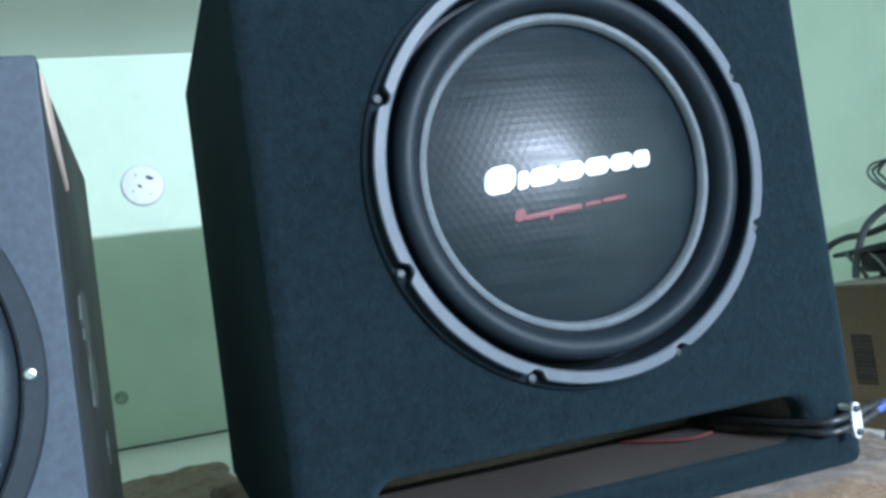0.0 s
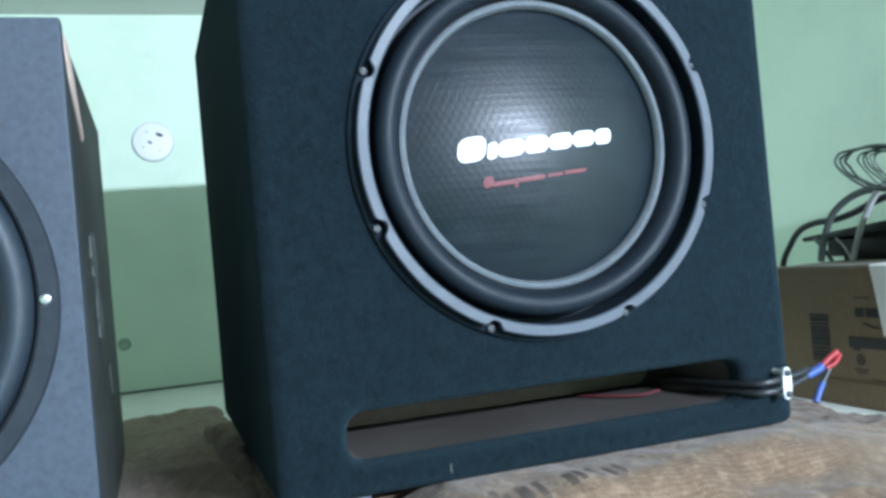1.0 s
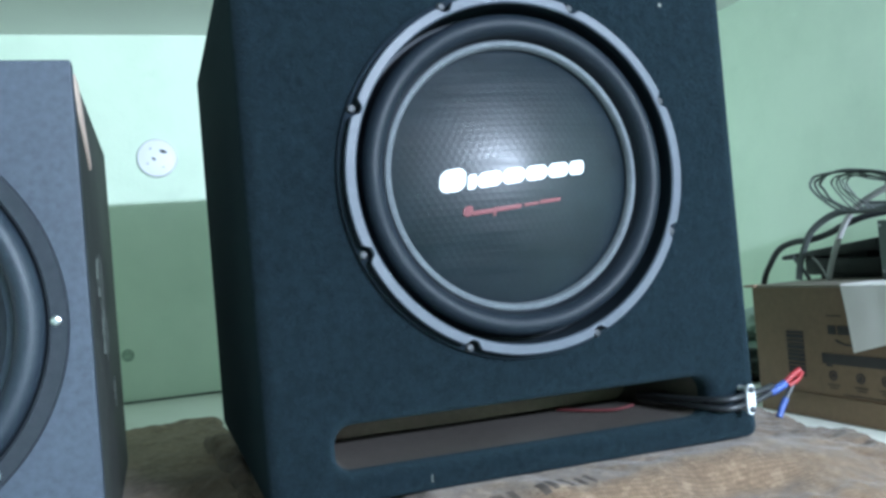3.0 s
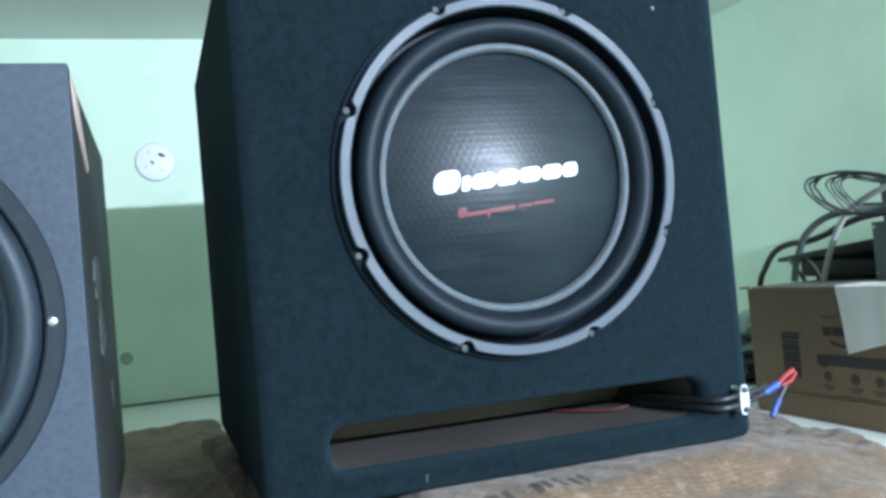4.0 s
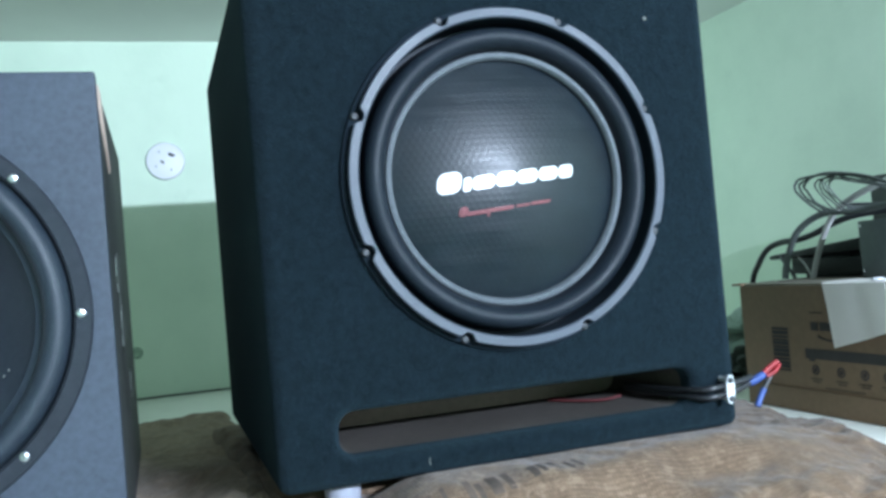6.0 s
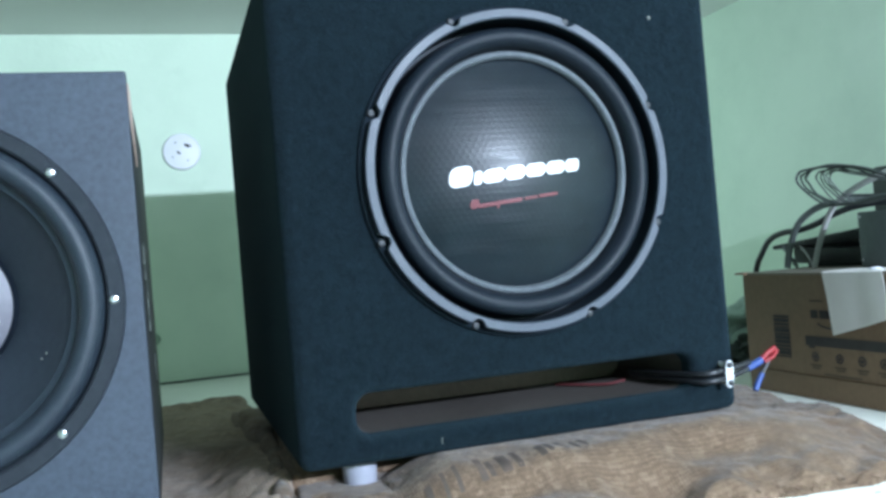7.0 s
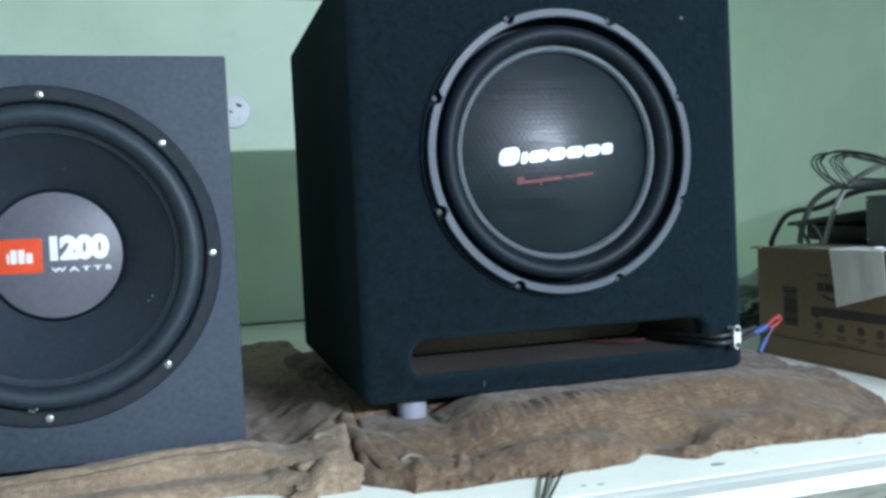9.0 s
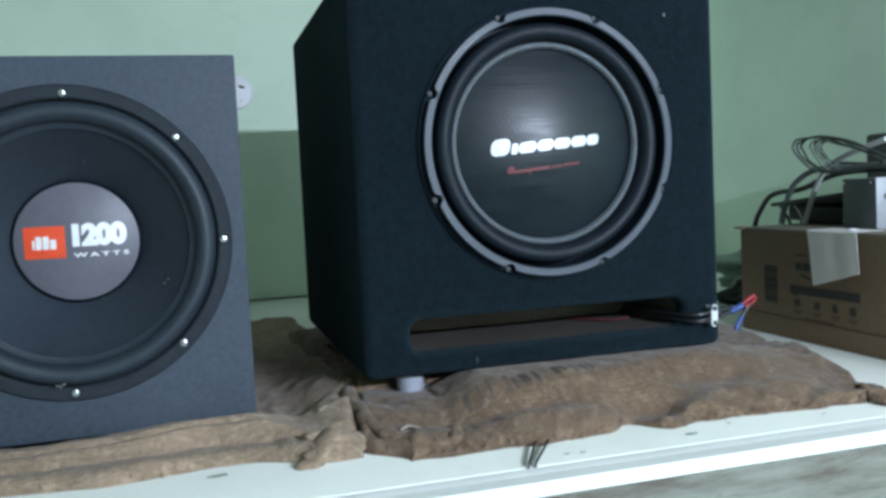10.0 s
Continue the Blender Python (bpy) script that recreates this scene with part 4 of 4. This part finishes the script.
# pair of thin leads coming out from under the sack and over the shelf edge
for k, dx in enumerate((0.0, 0.018)):
    a, b = Vector((-0.040 + dx * 1.3, -0.04, 0.006)), Vector((-0.107 + dx * 0.35, -0.1695, 0.003))
    p = [a.lerp(b, f / 8) for f in range(9)] + [b + Vector((-0.0005, -0.0014, -0.003)), b + Vector((-0.0005, -0.0018, -0.035))]
    tagged(mesh_ob("lead_wire", tube_bm(p, 0.0013, 8), M_BLACKCABLE), "thin dark lead running from under the sack over the shelf edge", "cable", "leads under the sack")

# dull spots and chips on the shelf paint
rng = random.Random(12)
for (x, y, s) in ((0.076, -0.142, 0.0070), (-0.375, -0.075, 0.010), (-0.045, -0.150, 0.003), (0.13, -0.125, 0.0025), (-0.060, -0.148, 0.003), (0.235, -0.138, 0.0025)):
    loop = [(x + s * (1 + 0.3 * rng.uniform(-1, 1)) * math.cos(a), y + 0.5 * s * (1 + 0.3 * rng.uniform(-1, 1)) * math.sin(a)) for a in (2 * math.pi * k / 12 for k in range(12))]
    bm = bmesh.new()
    f = bm.faces.new([bm.verts.new((px, py, 0.0002)) for px, py in loop])
    ext = bmesh.ops.extrude_face_region(bm, geom=[f])
    bmesh.ops.translate(bm, vec=(0, 0, 0.0007), verts=[v for v in ext["geom"] if isinstance(v, bmesh.types.BMVert)])
    part("paint_chip", bm, M_CHIP, shelf, "grey chip in the shelf paint")


# ---- cardboard box with things on it ----
CX, CY, CZ = 0.480, 0.350, 0.163


def cardboard_box():
    t = thing("cardboard_box", "brown cardboard shipping box with faded black print, lying on the shelf", "box", (CX + 0.14, 0.06, 0.0))
    inv = Matrix.Translation((-CX - 0.14, -0.06, 0))

    def add(name, bm, mat, label=""):
        bm.transform(inv)
        return part(name, bm, mat, t, label)

    y0, x1, th = -0.26, CX + 0.27, 0.004
    add("front_panel", box_bm(CX, CX + th, y0, CY, 0.0, CZ, 0.0015), M_CARD)
    add("back_panel", box_bm(x1 - th, x1, y0, CY, 0.0, CZ, 0.0015), M_CARD)
    add("end_panel", box_bm(CX + th, x1 - th, CY - th, CY - 0.0005, 0.0, CZ, 0.0008), M_CARD)
    add("end_panel", box_bm(CX + th, x1 - th, y0 + 0.0005, y0 + th, 0.0, CZ, 0.0008), M_CARD)
    add("bottom_panel", box_bm(CX + th, x1 - th, y0 + th, CY - th, 0.001, 0.005), M_CARD)
    # two top flaps that meet, slightly sprung
    for a, b, s in ((CX + 0.001, CX + 0.134, 0.004), (CX + 0.136, x1 - 0.001, -0.004)):
        bm = box_bm(a, b, y0 + 0.002, CY - 0.002, CZ - 0.001, CZ + 0.003, 0.001)
        add("top_flap", bm, M_CARDTOP, "dusty top flap")
    # torn tuft at the far corner
    add("torn_corner", box_bm(CX - 0.004, CX + 0.012, CY - 0.01, CY + 0.012, CZ + 0.0005, CZ + 0.0035, 0.001), M_CARD, "frayed cardboard corner")
    # base band: lower flap fold
    add("base_fold", box_bm(CX - 0.003, CX - 0.0002, y0 + 0.004, CY - 0.004, 0.001, 0.030, 0.001), M_CARD, "folded lower edge of the cardboard")

    def ink(yl, yr, zb, zt, mat=M_INK, label="", skew=0.0):
        bm = bmesh.new()
        yl, yr = 0.9773 * yl - 0.022, 0.9773 * yr - 0.022
        zb, zt = 0.9773 * zb - 0.0037, 0.9773 * zt - 0.0037
        q = [(yl, zb), (yr, zb + skew), (yr, zt + skew), (yl, zt)]
        f = bm.faces.new([bm.verts.new((CX - 0.0002, y, z)) for y, z in q])
        ext = bmesh.ops.extrude_face_region(bm, geom=[f])
        bmesh.ops.translate(bm, vec=(-0.0006, 0, 0), verts=[v for v in ext["geom"] if isinstance(v, bmesh.types.BMVert)])
        add("print", bm, mat, label)

    # bar label: short stacked strokes
    rng2 = random.Random(3)
    z = 0.056
    while z < 0.115:
        h = rng2.choice((0.0022, 0.003, 0.005))
        ink(0.318, 0.287, z, min(z + h, 0.116), M_INK, "printed code bar")
        z += h + rng2.choice((0.0008, 0.0012, 0.0016))
    ink(0.318, 0.287, 0.0560, 0.0565)
    # wide printed band, notched to the far end
    ink(0.256, 0.109, 0.0755, 0.0885, M_INK, "dark printed band")
    ink(0.250, 0.240, 0.0725, 0.0752, M_INK)
    # brand shapes, plain
    ink(0.242, 0.229, 0.1125, 0.1235, M_INK, "plain dark brand shape")
    ink(0.226, 0.205, 0.1125, 0.1235, M_INK, "plain dark brand shape")
    arc = [Vector((CX - 0.0006, 0.203 - 0.03 * k / 10, 0.1003 - 0.006 * math.sin(math.pi * (k / 10) * 0.6 + 0.2))) for k in range(11)]
    add("print", tube_bm(arc, 0.0012, 6), M_INK, "dark printed curve")
    ink(0.242, 0.219, 0.1345, 0.1365, M_INK2)
    # four round pictograms with unreadable captions
    for k, y in enumerate((0.240, 0.196, 0.158, 0.123)):
        bm = lathe_bm([(0.0062, 0.0), (0.0062, -0.0008), (0.0045, -0.0008), (0.0045, 0.0)], 20, (0, 0, 0), True)
        bm.transform(Matrix.Translation((CX - 0.0001, 0.9773 * y - 0.022, 0.0564)) @ Matrix.Rotation(radians(-90), 4, "Z"))
        add("print", bm, M_INK, "round printed pictogram")
        ink(y + 0.002, y - 0.002, 0.059, 0.064, M_INK)
        ink(y + 0.010, y - 0.010, 0.0490, 0.0506, M_INK2)
        ink(y + 0.007, y - 0.007, 0.0455, 0.0470, M_INK2)
    ink(0.225, 0.160, 0.0385, 0.0398, M_INK2)
    return t


cardboard_box()


def paper_sheet():
    """A sheet that lies on the box and droops over its edge."""
    bm = bmesh.new()
    nu, nv = 20, 40
    rows = []
    for i in range(nu + 1):
        row = []
        for j in range(nv + 1):
            u, s = i / nu, j / nv * 0.125
            y = 0.187 - 0.098 * u
            if s < 0.045:
                x, z, drop = CX + 0.045 - s, CZ + 0.0042, 0
            else:
                drop = s - 0.045
                x, z = CX - 0.002 - 0.006 * drop / 0.08, CZ + 0.0040 - drop * (1 - 0.30 * u)
                y -= drop * (0.24 - 0.08 * u)
            x += 0.001 * n3(u * 3, s * 20, 1, 71)
            row.append(bm.verts.new((x, y, z + 0.0006 * n3(u * 4, s * 30, 1, 73))))
        rows.append(row)
    for i in range(nu):
        for j in range(nv):
            bm.faces.new((rows[i][j], rows[i + 1][j], rows[i + 1][j + 1], rows[i][j + 1]))
    ob = tagged(mesh_ob("paper_sheet", bm, M_PAPER, False), "creased cream paper sheet drooping over the box edge", "paper")
    so = ob.modifiers.new("thickness", "SOLIDIFY")
    so.thickness = 0.0006
    return ob


paper_sheet()


def metal_case():
    t = thing("power_supply", "grey sheet-steel computer power supply standing on the box", "power supply", (0.61, 0.10, CZ + 0.0035))
    inv = Matrix.Translation((-0.61, -0.10, -CZ - 0.0035))
    z0, z1 = CZ + 0.0035, CZ + 0.075

    def add(name, bm, mat, label="", parent=None):
        bm.transform(inv)
        return part(name, bm, mat, parent or t, label)

    side = add("side_panel", box_bm(0.5400, 0.5415, 0.121, 0.184, z0, z1, 0.0004), M_DKSTEEL, "dark side panel with bright screws")
    add("case", box_bm(0.5420, 0.690, 0.1205, 0.184, z0, z1, 0.0015), M_STEEL)
    add("front_cover", box_bm(0.5400, 0.692, 0.1180, 0.1202, z0, z1 + 0.001, 0.0008), M_STEEL, "pale grey front cover")
    for y, z in ((0.1805, z1 - 0.006), (0.1285, z1 - 0.006), (0.1805, z0 + 0.010)):
        bm = screw_bm((0, 0, 0), 0.0016, 0.001, False)
        bm.transform(Matrix.Translation((0.5398, y, z)) @ Matrix.Rotation(radians(-90), 4, "Z"))
        add("screw", bm, M_SCREW, "", side)
    add("latch", box_bm(0.552, 0.556, 0.1162, 0.1182, z0 + 0.042, z0 + 0.050, 0.0006), M_DKSTEEL, "small dark latch")
    return t


metal_case()

# flat black device with a tapered lid over a lower body
def wedge_bm(x0, x1, far, near, far_z, near_z, bevel):
    """A slab along y whose far and near ends span the given heights."""
    bm = box_bm(x0, x1, near, far, 0, 1)
    for v in bm.verts:
        lo, hi = far_z if v.co.y > (far + near) / 2 else near_z
        v.co.z = lo + (hi - lo) * v.co.z
    bmesh.ops.bevel(bm, geom=bm.edges[:], offset=bevel, segments=2, affect="EDGES", profile=0.5)
    return bm


dev = thing("router", "dusty black plastic router with tapered lid on the cardboard box", "router", (0.60, 0.30, CZ + 0.003))
part("lid", wedge_bm(-0.022, 0.045, 0.104, -0.075, (0.028, 0.034), (0.036, 0.052), 0.0024), M_DEVICE, dev)
part("body", wedge_bm(-0.018, 0.045, 0.062, -0.072, (0.006, 0.030), (0.004, 0.026), 0.0030), M_DEVICE, dev)
part("stand", wedge_bm(-0.012, 0.040, 0.040, -0.060, (0.0, 0.008), (0.0, 0.008), 0.0015), M_DEVICE, dev)
part("link", wedge_bm(-0.006, 0.040, 0.070, -0.040, (0.026, 0.031), (0.024, 0.040), 0.0015), M_DEVICE, dev)
strut = smooth_path([(-0.022, 0.078, 0.032), (-0.024, 0.066, 0.022), (-0.026, 0.052, 0.008), (-0.026, 0.046, 0.001)], 6)
part("strap", tube_bm(strut, 0.0028, 8), M_GREYCABLE, dev, "grey strap under the lid")
tagged(mesh_ob("paper_scrap", lathe_bm([(0.008, 0.0), (0.007, -0.0015), (0.004, -0.0025), (0, -0.0025)], 14), M_PLASTIC), "small white scrap on the box edge", "scrap").matrix_world = \
    pose(CX + 0.012, 0.112, CZ + 0.0052, -90, 0, 20)

# ---- cables heaped on the box ----


def cable(label, pts, r, mat, steps=10, group="cables on the box"):
    return tagged(mesh_ob("cable", tube_bm(smooth_path(pts, steps), r, 10), mat), label, "cable", group)


cable("thick black cable arching over the cardboard box", [(0.575, 0.462, 0.004), (0.578, 0.460, 0.09), (0.580, 0.449, 0.161), (0.58, 0.432, 0.188), (0.58, 0.409, 0.210), (0.58, 0.378, 0.219), (0.58, 0.341, 0.221), (0.58, 0.306, 0.228), (0.58, 0.272, 0.239), (0.585, 0.236, 0.247), (0.60, 0.190, 0.250), (0.62, 0.12, 0.250)], 0.0044, M_BLACKCABLE)
cable("dark grey cable looping down behind the box edge", [(0.560, 0.350, 0.167), (0.562, 0.348, 0.185), (0.566, 0.342, 0.208), (0.570, 0.332, 0.229), (0.574, 0.313, 0.244), (0.578, 0.290, 0.253), (0.582, 0.264, 0.255), (0.586, 0.235, 0.253), (0.595, 0.195, 0.256), (0.62, 0.12, 0.258)], 0.0046, M_LOOPCABLE)
cable("pale grey flat cable rising stiffly from the box top", [(0.566, 0.301, 0.166), (0.566, 0.293, 0.186), (0.562, 0.275, 0.214), (0.556, 0.250, 0.241), (0.550, 0.224, 0.258), (0.545, 0.190, 0.270), (0.545, 0.155, 0.280), (0.550, 0.110, 0.292)], 0.0040, M_PALECABLE)
cable("thin pale wire beside the router", [(0.572, 0.334, 0.197), (0.570, 0.322, 0.189), (0.568, 0.311, 0.178), (0.567, 0.305, 0.168)], 0.0013, M_PALECABLE)
# coil of thin grey cable, turns of uneven size resting on the other cables
coil = thing("cable_coil", "loose coil of thin grey cable lying on the heaped cables", "cable coil", (0.525, 0.182, 0.262))
outer = [(0.270, 0.293), (0.265, 0.299), (0.252, 0.3025), (0.223, 0.303), (0.184, 0.298), (0.150, 0.289), (0.118, 0.279), (0.092, 0.270), (0.080, 0.262),
         (0.095, 0.256), (0.120, 0.2545), (0.160, 0.2500), (0.190, 0.2500), (0.209, 0.2525), (0.228, 0.2605), (0.247, 0.271), (0.263, 0.283)]
for k in range(8):
    shrink = (0.0, 0.014, 0.028, 0.150, 0.195, 0.245, 0.30, 0.36)[k]
    pts = []
    for j, (y, z) in enumerate(outer):
        y = 0.190 + (y - 0.190) * (1 - shrink * (1.5 if y > 0.190 else 0.5))
        z = 0.2505 + (z - 0.2505) * (1 - shrink * 0.5)
        pts.append(Vector((0.008 * math.sin(0.37 * j + 0.5 * k) + 0.003 * (k - 3), y - 0.190 + 0.0012 * math.sin(2.1 * j + k), z - 0.262 + 0.0012 * math.sin(1.7 * j + 2.3 * k))))
    ring = smooth_path(pts + pts[:2], 6)
    part("turn", tube_bm(ring, 0.0016 if k < 3 else 0.0010, 8), M_LOOPCABLE if k < 3 else M_GREYCABLE, coil)
cable("black cable lying across the power supply", [(0.60, 0.26, 0.262), (0.61, 0.20, 0.258), (0.62, 0.15, 0.264), (0.63, 0.08, 0.272), (0.64, -0.02, 0.268)], 0.0036, M_BLACKCABLE)
cable("grey cable lying across the power supply", [(0.585, 0.245, 0.258), (0.60, 0.19, 0.2535), (0.60, 0.13, 0.2545), (0.60, 0.05, 0.2545)], 0.0034, M_GREYCABLE)
# dark appliance behind the cables
app = thing("appliance", "dark plastic appliance standing behind the cable heap", "appliance", (0.80, 0.16, 0.0))
part("body", box_bm(-0.02, 0.12, -0.30, 0.245, 0.0, 0.312, 0.006, 2), M_DEVICE, app)

# ---- clutter behind the carpeted box, by the side wall ----


def crumple(name, label, category, material, centre, size, seed, amp):
    bm = bmesh.new()
    bmesh.ops.create_icosphere(bm, subdivisions=5, radius=1.0)
    for v in bm.verts:
        d = v.co.normalized()
        r = 1 + amp * noise.noise(d * 1.7 + Vector((seed, 0, 0))) + 0.3 * amp * abs(noise.noise(d * 3.1 + Vector((0, seed, 0)))) + 0.05 * amp * noise.noise(d * 9)
        v.co = Vector((d.x * size[0] * r, d.y * size[1] * r, max(-0.92 * size[2], d.z * size[2] * r)))
    low = min(v.co.z for v in bm.verts)
    for v in bm.verts:
        v.co += Vector((centre[0], centre[1], -low + 0.0005))
    return tagged(mesh_ob(name, bm, material), label, category)


crumple("plastic_bag", "crumpled pale plastic bag on the shelf beside the wall", "bag", M_BAG, (0.76, 0.66, 0), (0.13, 0.09, 0.052), 3.0, 0.75)
crumple("rag", "dark green rag bundled on the shelf", "rag", M_DARKRAG, (0.665, 0.555, 0), (0.070, 0.045, 0.024), 8.0, 0.6)
